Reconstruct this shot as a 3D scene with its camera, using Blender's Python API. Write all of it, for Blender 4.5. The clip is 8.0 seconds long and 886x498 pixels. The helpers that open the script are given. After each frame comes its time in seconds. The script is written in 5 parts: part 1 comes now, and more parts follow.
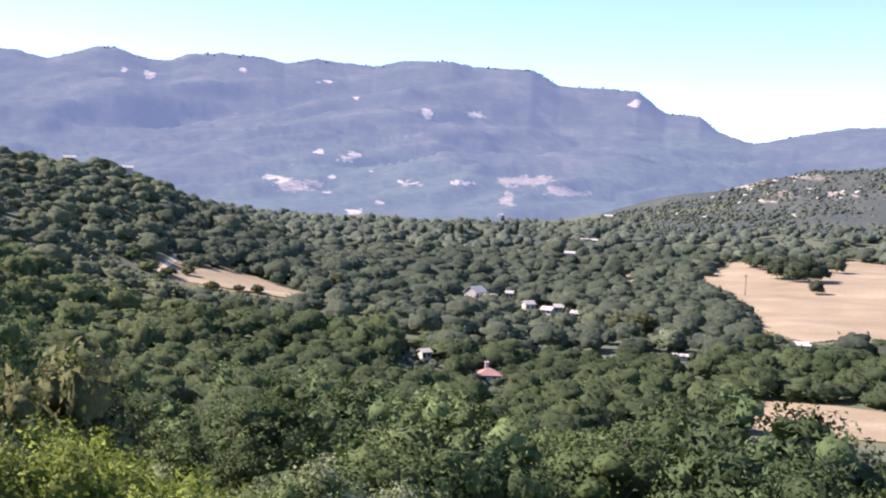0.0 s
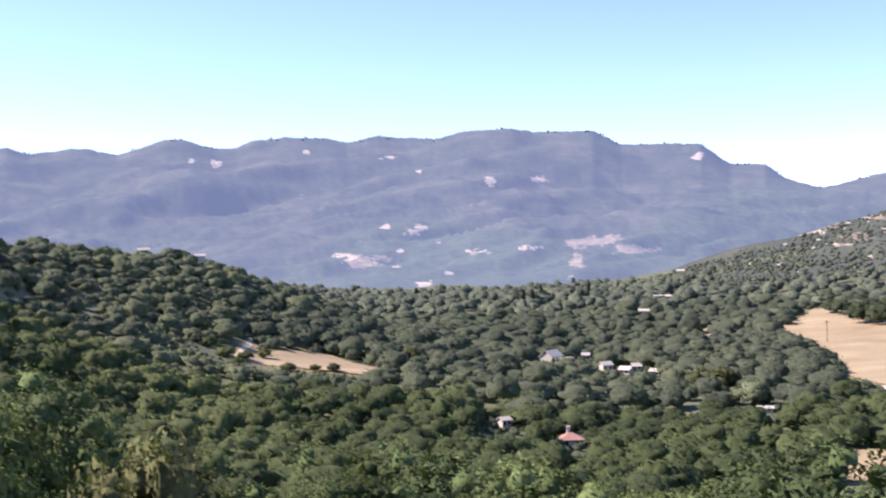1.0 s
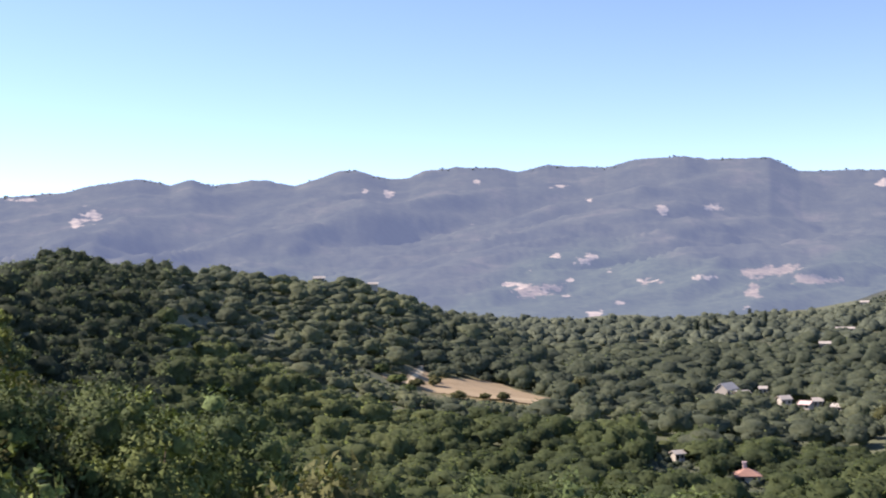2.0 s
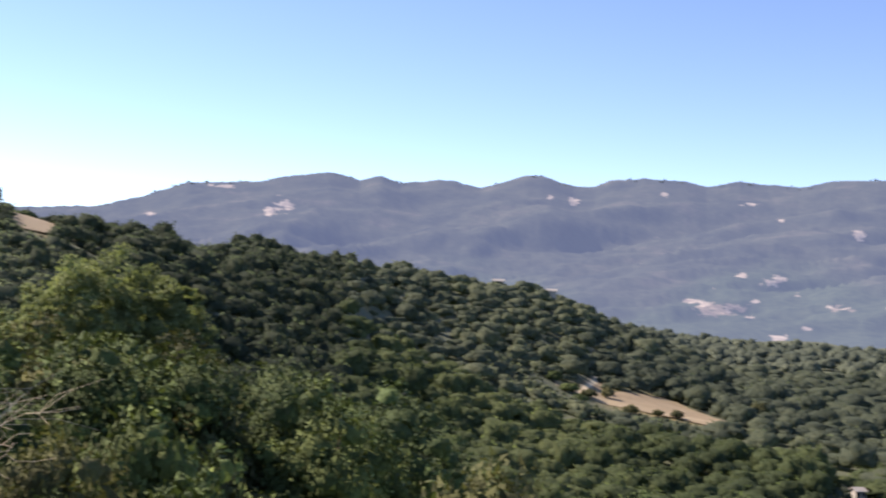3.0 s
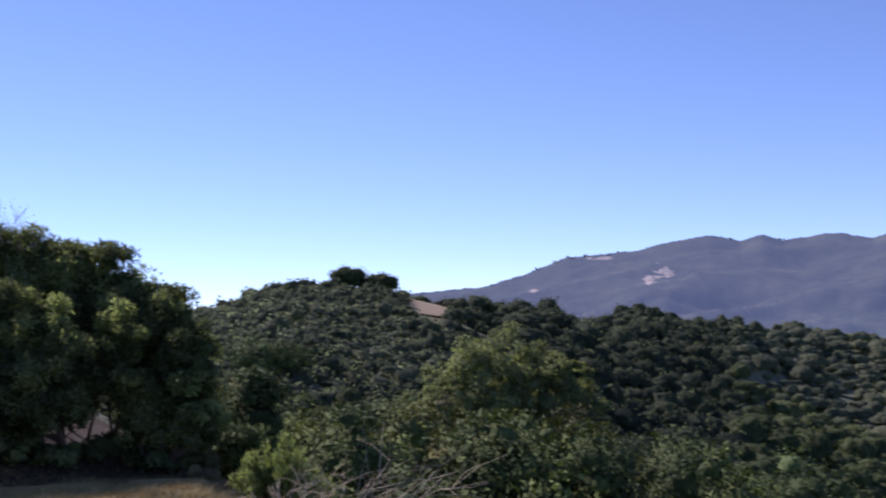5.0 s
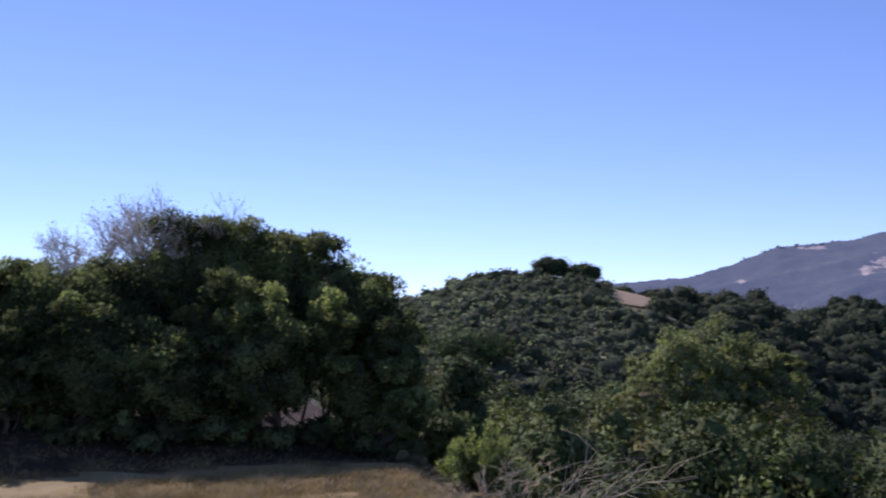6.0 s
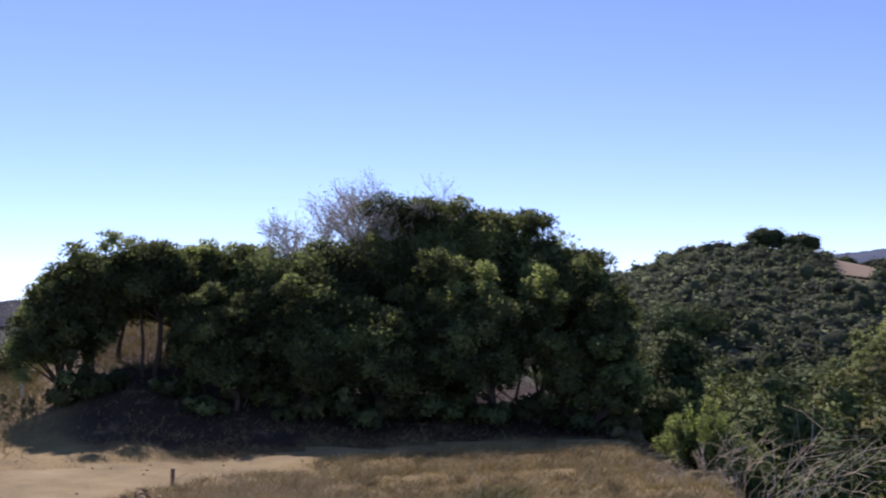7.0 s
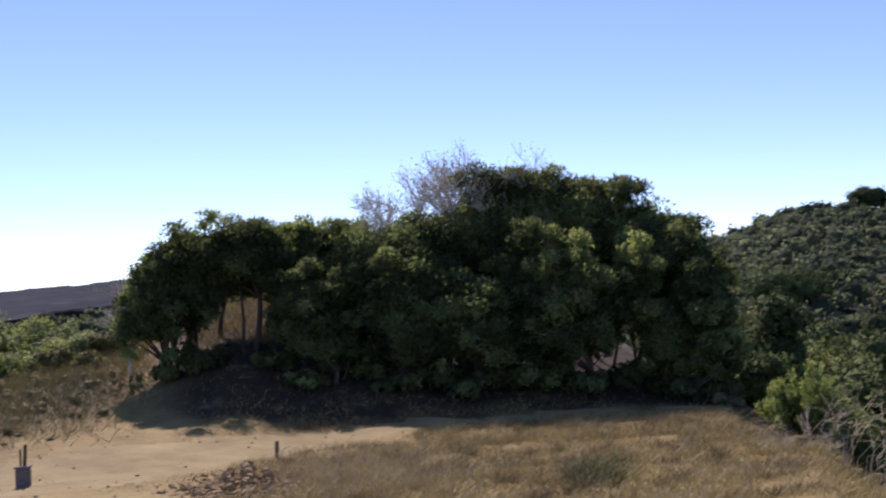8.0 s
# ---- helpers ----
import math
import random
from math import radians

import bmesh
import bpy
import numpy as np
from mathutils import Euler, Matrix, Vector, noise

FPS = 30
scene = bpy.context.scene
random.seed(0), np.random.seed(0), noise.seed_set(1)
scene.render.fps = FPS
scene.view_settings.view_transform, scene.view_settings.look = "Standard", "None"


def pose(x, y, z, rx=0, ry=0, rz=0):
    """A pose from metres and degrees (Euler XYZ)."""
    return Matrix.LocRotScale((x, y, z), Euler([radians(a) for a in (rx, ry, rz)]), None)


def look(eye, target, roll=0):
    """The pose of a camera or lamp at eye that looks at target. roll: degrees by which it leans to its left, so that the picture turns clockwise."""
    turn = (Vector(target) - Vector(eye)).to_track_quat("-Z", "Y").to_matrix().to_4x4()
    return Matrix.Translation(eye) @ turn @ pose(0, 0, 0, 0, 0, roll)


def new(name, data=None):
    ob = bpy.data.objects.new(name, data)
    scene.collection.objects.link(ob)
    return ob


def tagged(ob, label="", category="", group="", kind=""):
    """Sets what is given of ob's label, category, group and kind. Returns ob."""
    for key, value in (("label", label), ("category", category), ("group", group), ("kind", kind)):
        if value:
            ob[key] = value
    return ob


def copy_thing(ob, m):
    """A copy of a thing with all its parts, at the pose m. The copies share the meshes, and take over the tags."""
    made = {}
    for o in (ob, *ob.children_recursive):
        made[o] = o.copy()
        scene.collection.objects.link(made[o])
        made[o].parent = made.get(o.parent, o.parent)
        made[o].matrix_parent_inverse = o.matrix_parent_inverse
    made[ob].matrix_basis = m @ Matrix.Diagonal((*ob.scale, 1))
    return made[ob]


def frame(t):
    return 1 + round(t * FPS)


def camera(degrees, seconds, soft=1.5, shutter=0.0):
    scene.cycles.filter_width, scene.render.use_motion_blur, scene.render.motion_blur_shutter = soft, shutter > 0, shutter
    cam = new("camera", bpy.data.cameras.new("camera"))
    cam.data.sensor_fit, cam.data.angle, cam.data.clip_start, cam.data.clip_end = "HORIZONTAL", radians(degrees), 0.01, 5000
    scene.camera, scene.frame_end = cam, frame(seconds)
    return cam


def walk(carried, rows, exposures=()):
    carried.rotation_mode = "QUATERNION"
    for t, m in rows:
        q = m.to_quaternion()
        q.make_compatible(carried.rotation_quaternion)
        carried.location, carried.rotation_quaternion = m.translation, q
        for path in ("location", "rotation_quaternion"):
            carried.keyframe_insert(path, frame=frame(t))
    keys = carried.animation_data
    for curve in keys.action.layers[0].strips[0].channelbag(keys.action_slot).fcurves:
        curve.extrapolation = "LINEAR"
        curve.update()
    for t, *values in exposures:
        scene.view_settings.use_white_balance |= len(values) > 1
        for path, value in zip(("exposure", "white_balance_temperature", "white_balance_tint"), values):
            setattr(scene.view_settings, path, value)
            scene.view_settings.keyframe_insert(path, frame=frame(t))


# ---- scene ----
# ---------------------------------------------------------------- camera
EYE = 1.65          # eye height over the knoll on which the camera stands
cam = camera(42, 8.0, soft=2.0, shutter=0.35)

# seconds, turn to the left, tilt up, lean to the left (degrees)
TURNS = [
    (0.0, -3.40, -4.05, 2.40),
    (0.3, -2.35, -4.05, 2.00),
    (0.5, -1.65, -4.00, 1.60),
    (0.7, -1.05, -3.80, 0.70),
    (0.8, -0.62, -2.65, -0.30),
    (0.9, -0.32, -1.25, -1.10),
    (1.0, 0.10, -0.67, -1.69),
    (1.5, 5.48, 0.35, -2.28),
    (1.7, 6.86, 0.80, -2.30),
    (2.8, 14.79, 1.05, 2.27),
    (3.0, 17.46, 1.19, 2.53),
    (3.5, 23.03, 1.48, 0.84),
    (4.0, 27.11, 2.04, -0.57),
    (4.2, 28.65, 2.90, -0.60),
    (5.3, 39.45, 4.48, -0.80),
    (5.5, 41.64, 4.43, -0.54),
    (6.0, 46.25, 4.01, -0.35),
    (6.5, 51.16, 3.27, -0.38),
    (7.0, 56.57, 3.02, -1.27),
    (7.5, 58.35, 2.76, -1.29),
    (8.0, 61.22, 1.71, -2.72),
]
ARM = 0.3           # the camera is held before the turning body
walk(cam, [(t, pose(-ARM * math.sin(radians(turn)), ARM * math.cos(radians(turn)), EYE, 90 + tilt, 0, turn) @ pose(0, 0, 0, 0, 0, lean)) for t, turn, tilt, lean in TURNS],
     exposures=[(0.0, 1.20, 6400, 29), (0.8, 1.16, 6500, 28), (1.5, 0.98, 6950, 25), (3.0, 0.70, 6950, 23), (3.5, 0.66, 6950, 23), (4.2, 0.56, 6800, 27), (5.3, -0.02, 5900, 36), (6.5, 0.03, 6050, 36), (8.0, 0.20, 6450, 32)])

# ---------------------------------------------------------------- light
SUN_AZ, SUN_EL = 77.0, 41.0     # degrees to the left of the y axis, and up


def toward(az, r, z=0.0):
    a = radians(az)
    return Vector((-math.sin(a) * r, math.cos(a) * r, z))


world = bpy.data.worlds.new("world")
scene.world = world
world.use_nodes = True
wt = world.node_tree
sky = wt.nodes.new("ShaderNodeTexSky")
sky.sky_type = "NISHITA"
sky.sun_disc = False
sky.sun_elevation = radians(SUN_EL)
sky.sun_rotation = radians(-SUN_AZ)
sky.altitude = 800
sky.air_density, sky.dust_density, sky.ozone_density = 0.65, 0.0, 4.0
wt.nodes["Background"].inputs["Strength"].default_value = 0.15
wt.links.new(sky.outputs["Color"], wt.nodes["Background"].inputs["Color"])

sun = new("sun", bpy.data.lights.new("sun", "SUN"))
sun.data.energy, sun.data.angle, sun.data.color = 5.0, radians(0.53), (1.0, 0.95, 0.86)
_c = math.cos(radians(SUN_EL))
sun.matrix_world = look(toward(SUN_AZ, 50 * _c, 50 * math.sin(radians(SUN_EL))), (0, 0, 0))

# ---------------------------------------------------------------- materials


def material(name, rough=0.9):
    m = bpy.data.materials.new(name)
    m.use_nodes = True
    b = m.node_tree.nodes["Principled BSDF"]
    b.inputs["Roughness"].default_value = rough
    b.inputs["Specular IOR Level"].default_value = 0.25
    return m, m.node_tree, b


def ramp(nt, fac, stops):
    n = nt.nodes.new("ShaderNodeValToRGB")
    while len(n.color_ramp.elements) < len(stops):
        n.color_ramp.elements.new(0.5)
    for e, (p, c) in zip(n.color_ramp.elements, stops):
        e.position, e.color = p, (*c, 1)
    nt.links.new(fac, n.inputs["Fac"])
    return n.outputs["Color"]


def noise_tex(nt, scale, detail=4, rough=0.6, kind="Object", stretch=None):
    tc = nt.nodes.new("ShaderNodeTexCoord")
    n = nt.nodes.new("ShaderNodeTexNoise")
    n.inputs["Scale"].default_value, n.inputs["Detail"].default_value, n.inputs["Roughness"].default_value = scale, detail, rough
    out = tc.outputs[kind]
    if stretch:
        mp = nt.nodes.new("ShaderNodeMapping")
        mp.inputs["Scale"].default_value = stretch
        nt.links.new(out, mp.inputs["Vector"])
        out = mp.outputs["Vector"]
    nt.links.new(out, n.inputs["Vector"])
    return n.outputs["Fac"]


def mix(nt, fac, a, b, mode="MIX"):
    n = nt.nodes.new("ShaderNodeMix")
    n.data_type, n.blend_type = "RGBA", mode
    for sock, v in ((n.inputs["Factor"], fac), (n.inputs["A"], a), (n.inputs["B"], b)):
        if isinstance(v, (int, float)):
            sock.default_value = v
        elif isinstance(v, tuple):
            sock.default_value = (*v, 1)
        else:
            nt.links.new(v, sock)
    return n.outputs["Result"]


def attr(nt, name):
    n = nt.nodes.new("ShaderNodeAttribute")
    n.attribute_name = name
    return n.outputs["Fac"]


def bump(nt, b, height, dist=0.1, strength=0.6):
    n = nt.nodes.new("ShaderNodeBump")
    n.inputs["Distance"].default_value, n.inputs["Strength"].default_value = dist, strength
    nt.links.new(height, n.inputs["Height"])
    nt.links.new(n.outputs["Normal"], b.inputs["Normal"])


def foliage(name, dark, mid, light, by="island", through_light=0.25, relief=0.2, uneven=1.0):
    """Leaves: tone by the tree (attribute 'tone' or the object's random) and by the leaf, with a little light through them."""
    m, nt, b = material(name, 0.85)
    b.inputs["Specular IOR Level"].default_value = 0.12
    if by == "tone":
        tree = attr(nt, "tone")
    else:
        tree = nt.nodes.new("ShaderNodeObjectInfo").outputs["Random"]
    leaf = nt.nodes.new("ShaderNodeNewGeometry").outputs["Random Per Island"]
    base = ramp(nt, tree, [(0.0, dark), (0.55, mid), (1.0, light)])
    col = mix(nt, 0.55, base, ramp(nt, leaf, [(0.0, (0.82, 0.84, 0.82)), (0.6, (1.0, 1.0, 0.98)), (1.0, (1.2, 1.18, 1.1))]), "MULTIPLY")
    patch = ramp(nt, noise_tex(nt, 0.5, 3), [(0.35, (0.75, 0.8, 0.75)), (0.65, (1.2, 1.15, 1.0))])
    col = mix(nt, 0.6, col, patch, "MULTIPLY")
    if by != "tone":
        col = mix(nt, 0.8, col, ramp(nt, attr(nt, "clump"), [(0.0, (1 - 0.5 * uneven, 1 - 0.46 * uneven, 1 - 0.5 * uneven)), (0.5, (0.95, 0.96, 0.95)), (1.0, (1 + 0.56 * uneven, 1 + 0.60 * uneven, 1 + 0.48 * uneven))]), "MULTIPLY")
    spray = noise_tex(nt, 1.1 / relief, 4, 0.7)
    col = mix(nt, 0.5 if by == "tone" else 0.75, col, ramp(nt, spray, [(0.32, (0.68, 0.69, 0.68)), (0.68, (1.35, 1.33, 1.27))]), "MULTIPLY")
    bump(nt, b, spray, relief * (0.45 if by == "tone" else 0.8), 0.6)
    nt.links.new(col, b.inputs["Base Color"])
    tr = nt.nodes.new("ShaderNodeBsdfTranslucent")
    nt.links.new(mix(nt, 1.0, col, (1.05, 1.1, 0.8) if by == "tone" else (1.15, 1.2, 0.72), "MULTIPLY"), tr.inputs["Color"])
    sh = nt.nodes.new("ShaderNodeMixShader")
    sh.inputs["Fac"].default_value = through_light
    nt.links.new(b.outputs[0], sh.inputs[1])
    nt.links.new(tr.outputs[0], sh.inputs[2])
    nt.links.new(sh.outputs[0], nt.nodes["Material Output"].inputs["Surface"])
    return m


LEAF_FOREST = foliage("oak_forest_leaves", (0.074, 0.098, 0.054), (0.116, 0.149, 0.074), (0.166, 0.198, 0.098), by="tone", relief=1.0, through_light=0.55)
LEAF_VALLEY = foliage("valley_woods_leaves", (0.093, 0.115, 0.089), (0.137, 0.163, 0.118), (0.190, 0.215, 0.143), by="tone", relief=1.0, through_light=0.55)
LEAF_BRUSH = foliage("chaparral_leaves", (0.080, 0.103, 0.074), (0.112, 0.138, 0.100), (0.168, 0.196, 0.148), by="tone", relief=1.0, through_light=0.66)
# far and crest leaves: haze of the distance put into a greyer, bluer colour
LEAF_FAR = foliage("far_woods_leaves", (0.080, 0.098, 0.078), (0.118, 0.138, 0.104), (0.165, 0.182, 0.125), by="tone", relief=1.4)
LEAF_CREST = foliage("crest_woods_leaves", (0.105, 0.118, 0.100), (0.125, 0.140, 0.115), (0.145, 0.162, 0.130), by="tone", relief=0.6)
LEAF_OAK = foliage("oak_leaves", (0.076, 0.103, 0.042), (0.110, 0.142, 0.054), (0.151, 0.184, 0.070), through_light=0.14, relief=0.2)
LEAF_DARK = foliage("live_oak_leaves", (0.122, 0.148, 0.082), (0.166, 0.198, 0.107), (0.222, 0.256, 0.132), uneven=1.6, through_light=0.58, relief=0.1)
LEAF_DEEP = foliage("deep_green_leaves", (0.053, 0.076, 0.036), (0.076, 0.105, 0.046), (0.106, 0.137, 0.059), through_light=0.14, relief=0.2)
LEAF_FIELD = foliage("grey_oak_leaves", (0.050, 0.064, 0.042), (0.064, 0.080, 0.050), (0.080, 0.098, 0.060), through_light=0.14, relief=0.4)
LEAF_LIME = foliage("fresh_green_leaves", (0.215, 0.262, 0.112), (0.252, 0.300, 0.130), (0.290, 0.340, 0.150), through_light=0.5, relief=0.1)
LEAF_WILLOW = foliage("light_olive_leaves", (0.212, 0.245, 0.125), (0.243, 0.278, 0.142), (0.270, 0.305, 0.156), uneven=0.5, through_light=0.45, relief=0.12)
LEAF_YELLOW = foliage("yellow_green_leaves", (0.156, 0.190, 0.046), (0.189, 0.226, 0.054), (0.226, 0.258, 0.067), through_light=0.3, relief=0.1)
LEAF_OLIVE = foliage("olive_scrub_leaves", (0.095, 0.098, 0.050), (0.122, 0.124, 0.060), (0.155, 0.150, 0.074), through_light=0.2, relief=0.1)
LEAF_DRY = foliage("dry_brush_leaves", (0.13, 0.105, 0.06), (0.20, 0.16, 0.085), (0.20, 0.19, 0.09), by="tone", relief=0.12, through_light=0.2)
LEAF_SAGE = foliage("sage_brush_leaves", (0.150, 0.134, 0.072), (0.195, 0.172, 0.090), (0.215, 0.202, 0.100), by="tone", relief=0.12, through_light=0.2)
LEAF_SILVER = foliage("silver_green_leaves", (0.170, 0.200, 0.125), (0.205, 0.235, 0.150), (0.245, 0.272, 0.180), relief=0.2)
LEAF_CONIFER = foliage("conifer_needles", (0.034, 0.046, 0.034), (0.042, 0.056, 0.040), (0.050, 0.066, 0.044), through_light=0.1, relief=0.2)


def ground_material():
    m, nt, b = material("dry_grass_and_soil", 0.95)
    big = noise_tex(nt, 0.06, 5)
    mid = noise_tex(nt, 0.9, 6, 0.7)
    fine = noise_tex(nt, 14, 5, 0.7)
    soil = ramp(nt, big, [(0.30, (0.175, 0.120, 0.054)), (0.5, (0.26, 0.194, 0.080)), (0.7, (0.335, 0.262, 0.112))])
    col = mix(nt, 0.7, soil, ramp(nt, mid, [(0.3, (0.55, 0.5, 0.45)), (0.7, (1.3, 1.28, 1.2))]), "MULTIPLY")
    col = mix(nt, 0.6, col, ramp(nt, fine, [(0.3, (0.6, 0.6, 0.6)), (0.7, (1.35, 1.35, 1.3))]), "MULTIPLY")
    scrub = ramp(nt, mid, [(0.3, (0.075, 0.090, 0.052)), (0.7, (0.135, 0.142, 0.085))])
    col = mix(nt, attr(nt, "scrub"), col, scrub)
    # near-black brown: leaf litter, and the oaks' shade put into the ground colour
    litter_shade = ramp(nt, mid, [(0.3, (0.026, 0.018, 0.011)), (0.58, (0.058, 0.038, 0.022)), (0.70, (0.20, 0.135, 0.075))])
    col = mix(nt, attr(nt, "litter_shade"), col, litter_shade)
    nt.links.new(col, b.inputs["Base Color"])
    bump(nt, b, fine, 0.08, 0.6)
    return m


def dirt_material():
    m, nt, b = material("pale_packed_dirt", 0.95)
    ruts = noise_tex(nt, 0.8, 5, 0.65)
    fine = noise_tex(nt, 18, 5, 0.7)
    col = ramp(nt, ruts, [(0.3, (0.215, 0.160, 0.070)), (0.55, (0.29, 0.226, 0.100)), (0.75, (0.35, 0.284, 0.134))])
    col = mix(nt, 0.5, col, ramp(nt, fine, [(0.3, (0.7, 0.7, 0.7)), (0.7, (1.2, 1.2, 1.2))]), "MULTIPLY")
    nt.links.new(col, b.inputs["Base Color"])
    bump(nt, b, fine, 0.04, 0.5)
    return m


def field_material():
    m, nt, b = material("mown_dry_field", 0.95)
    bands = noise_tex(nt, 0.02, 5, 0.6, stretch=(1, 2, 1))
    fine = noise_tex(nt, 0.6, 6, 0.75)
    col = ramp(nt, bands, [(0.3, (0.25, 0.188, 0.110)), (0.55, (0.315, 0.245, 0.147)), (0.75, (0.385, 0.310, 0.195))])
    col = mix(nt, 0.6, col, ramp(nt, fine, [(0.3, (0.72, 0.7, 0.68)), (0.7, (1.2, 1.2, 1.2))]), "MULTIPLY")
    nt.links.new(col, b.inputs["Base Color"])
    return m


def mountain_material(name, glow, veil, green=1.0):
    """Chaparral with pale rock; a far backdrop, the blue haze of the air before it put in as faint emission."""
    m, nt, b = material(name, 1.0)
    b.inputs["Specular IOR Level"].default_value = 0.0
    n1 = noise_tex(nt, 0.006, 8, 0.65)
    n2 = noise_tex(nt, 0.045, 6, 0.75)
    col = ramp(nt, n1, [(0.3, (0.030 * green, 0.036 * green, 0.030)), (0.55, (0.055 * green, 0.060 * green, 0.042)), (0.75, (0.105 * green, 0.095 * green, 0.070))])
    col = mix(nt, 0.6, col, ramp(nt, n2, [(0.35, (0.72, 0.72, 0.74)), (0.65, (1.25, 1.22, 1.2))]), "MULTIPLY")
    col = mix(nt, attr(nt, "wood"), col, ramp(nt, n2, [(0.35, (0.034, 0.046, 0.030)), (0.65, (0.064, 0.078, 0.046))]))
    n3 = noise_tex(nt, 0.022, 6, 0.72, stretch=(1.0, 0.5, 2.2))

    def patchy(key, lo, hi):
        """Outcrops and clearings with ragged edges where the attribute allows them."""
        add = nt.nodes.new("ShaderNodeMath")
        add.operation = "MULTIPLY_ADD"
        add.inputs[1].default_value = 0.70
        nt.links.new(attr(nt, key), add.inputs[0])
        nt.links.new(n3, add.inputs[2])
        return ramp(nt, add.outputs[0], [(lo, (0, 0, 0)), (hi, (1, 1, 1))])

    grass = ramp(nt, n2, [(0.35, (0.13, 0.105, 0.075)), (0.62, (0.24, 0.195, 0.14))])
    col = mix(nt, patchy("grass", 0.82, 0.89), col, grass)
    rock = ramp(nt, n2, [(0.35, (0.19, 0.155, 0.12)), (0.62, (0.42, 0.345, 0.255))])
    col = mix(nt, patchy("rock", 0.84, 0.90), col, rock)
    nt.links.new(col, b.inputs["Base Color"])
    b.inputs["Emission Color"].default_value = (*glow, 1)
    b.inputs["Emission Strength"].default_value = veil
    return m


def plain(name, col, rough=0.8, grain=30.0, amount=0.35, metal=0.0):
    m, nt, b = material(name, rough)
    b.inputs["Metallic"].default_value = metal
    f = noise_tex(nt, grain, 5, 0.65)
    g = noise_tex(nt, grain * 0.08, 3)
    c = mix(nt, amount, col, ramp(nt, f, [(0.3, (0.55, 0.55, 0.55)), (0.7, (1.3, 1.3, 1.3))]), "MULTIPLY")
    c = mix(nt, amount, c, ramp(nt, g, [(0.3, (0.65, 0.62, 0.6)), (0.7, (1.2, 1.2, 1.2))]), "MULTIPLY")
    nt.links.new(c, b.inputs["Base Color"])
    bump(nt, b, f, 0.02, 0.4)
    return m


GROUND = ground_material()
DIRT = dirt_material()
FIELD = field_material()
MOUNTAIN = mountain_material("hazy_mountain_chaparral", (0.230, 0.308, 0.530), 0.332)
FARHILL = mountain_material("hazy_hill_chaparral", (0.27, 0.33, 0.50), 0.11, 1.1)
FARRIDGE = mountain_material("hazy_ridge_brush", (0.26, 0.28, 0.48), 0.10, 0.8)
CHALK = plain("pale_chalky_dirt", (0.62, 0.50, 0.31), 0.95, 0.5, 0.3)
BARK = plain("grey_brown_bark", (0.10, 0.075, 0.055), 0.95, 9, 0.6)
TWIG = plain("bleached_twigs", (0.58, 0.54, 0.46), 0.9, 12, 0.4)
WITHERED = plain("withered_leaves", (0.48, 0.43, 0.33), 0.9, 5, 0.5)
STALK = plain("dry_stalks", (0.60, 0.50, 0.34), 0.9, 12, 0.4)
ROCK = plain("pale_granite", (0.52, 0.45, 0.38), 0.95, 0.6, 0.6)
CLAY = plain("terracotta_roof", (0.37, 0.215, 0.165), 0.85, 2, 0.5)
PINK = plain("pale_roof_sheet", (0.68, 0.52, 0.47), 0.7, 2, 0.4)
PLASTER = plain("white_plaster", (0.50, 0.46, 0.40), 0.85, 2, 0.25)
SHEET = plain("pale_metal_roof", (0.46, 0.42, 0.36), 0.6, 2, 0.3)
DARKPANE = plain("dark_window", (0.03, 0.035, 0.04), 0.2, 3, 0.2)
CONCRETE = plain("weathered_concrete", (0.19, 0.17, 0.155), 0.9, 14, 0.5)
RUST = plain("rusty_pipe", (0.13, 0.075, 0.05), 0.8, 20, 0.6, 0.4)
TIMBER = plain("weathered_timber", (0.16, 0.12, 0.09), 0.9, 10, 0.5)

# ---------------------------------------------------------------- mesh helpers


def mesh_of(name, verts, faces, mat, smooth=False, attrs=None, normals=None):
    """One mesh out of arrays: verts (n, 3), faces (m, 3 or 4)."""
    verts, faces = np.asarray(verts, np.float32), np.asarray(faces, np.int32)
    me = bpy.data.meshes.new(name)
    me.vertices.add(len(verts))
    me.vertices.foreach_set("co", verts.ravel())
    k = faces.shape[1]
    me.loops.add(faces.size)
    me.loops.foreach_set("vertex_index", faces.ravel())
    me.polygons.add(len(faces))
    me.polygons.foreach_set("loop_start", np.arange(0, faces.size, k, dtype=np.int32))
    me.polygons.foreach_set("use_smooth", np.full(len(faces), smooth))
    for key, val in (attrs or {}).items():
        me.attributes.new(key, "FLOAT", "POINT").data.foreach_set("value", np.asarray(val, np.float32))
    me.materials.append(mat)
    me.update(calc_edges=True)
    if normals is not None:     # leaves take the light of the bough they grow on
        me.attributes.new("custom_normal", "FLOAT_VECTOR", "POINT").data.foreach_set("vector", np.asarray(normals, np.float32).ravel())
        me.update()
    return me


def from_bm(name, bm, mat, smooth=False):
    me = bpy.data.meshes.new(name)
    bmesh.ops.recalc_face_normals(bm, faces=bm.faces)
    for f in bm.faces:
        f.smooth = smooth
    bm.to_mesh(me)
    bm.free()
    me.materials.append(mat)
    return me


def thing(name, label, category, group="", at=None, kind=""):
    ob = tagged(new(name), label, category, group, kind)
    if at is not None:
        ob.matrix_basis = at
    return ob


def part(name, data, parent, label=""):
    ob = new(name, data)
    ob.parent = parent
    if label:
        tagged(ob, label)
    return ob


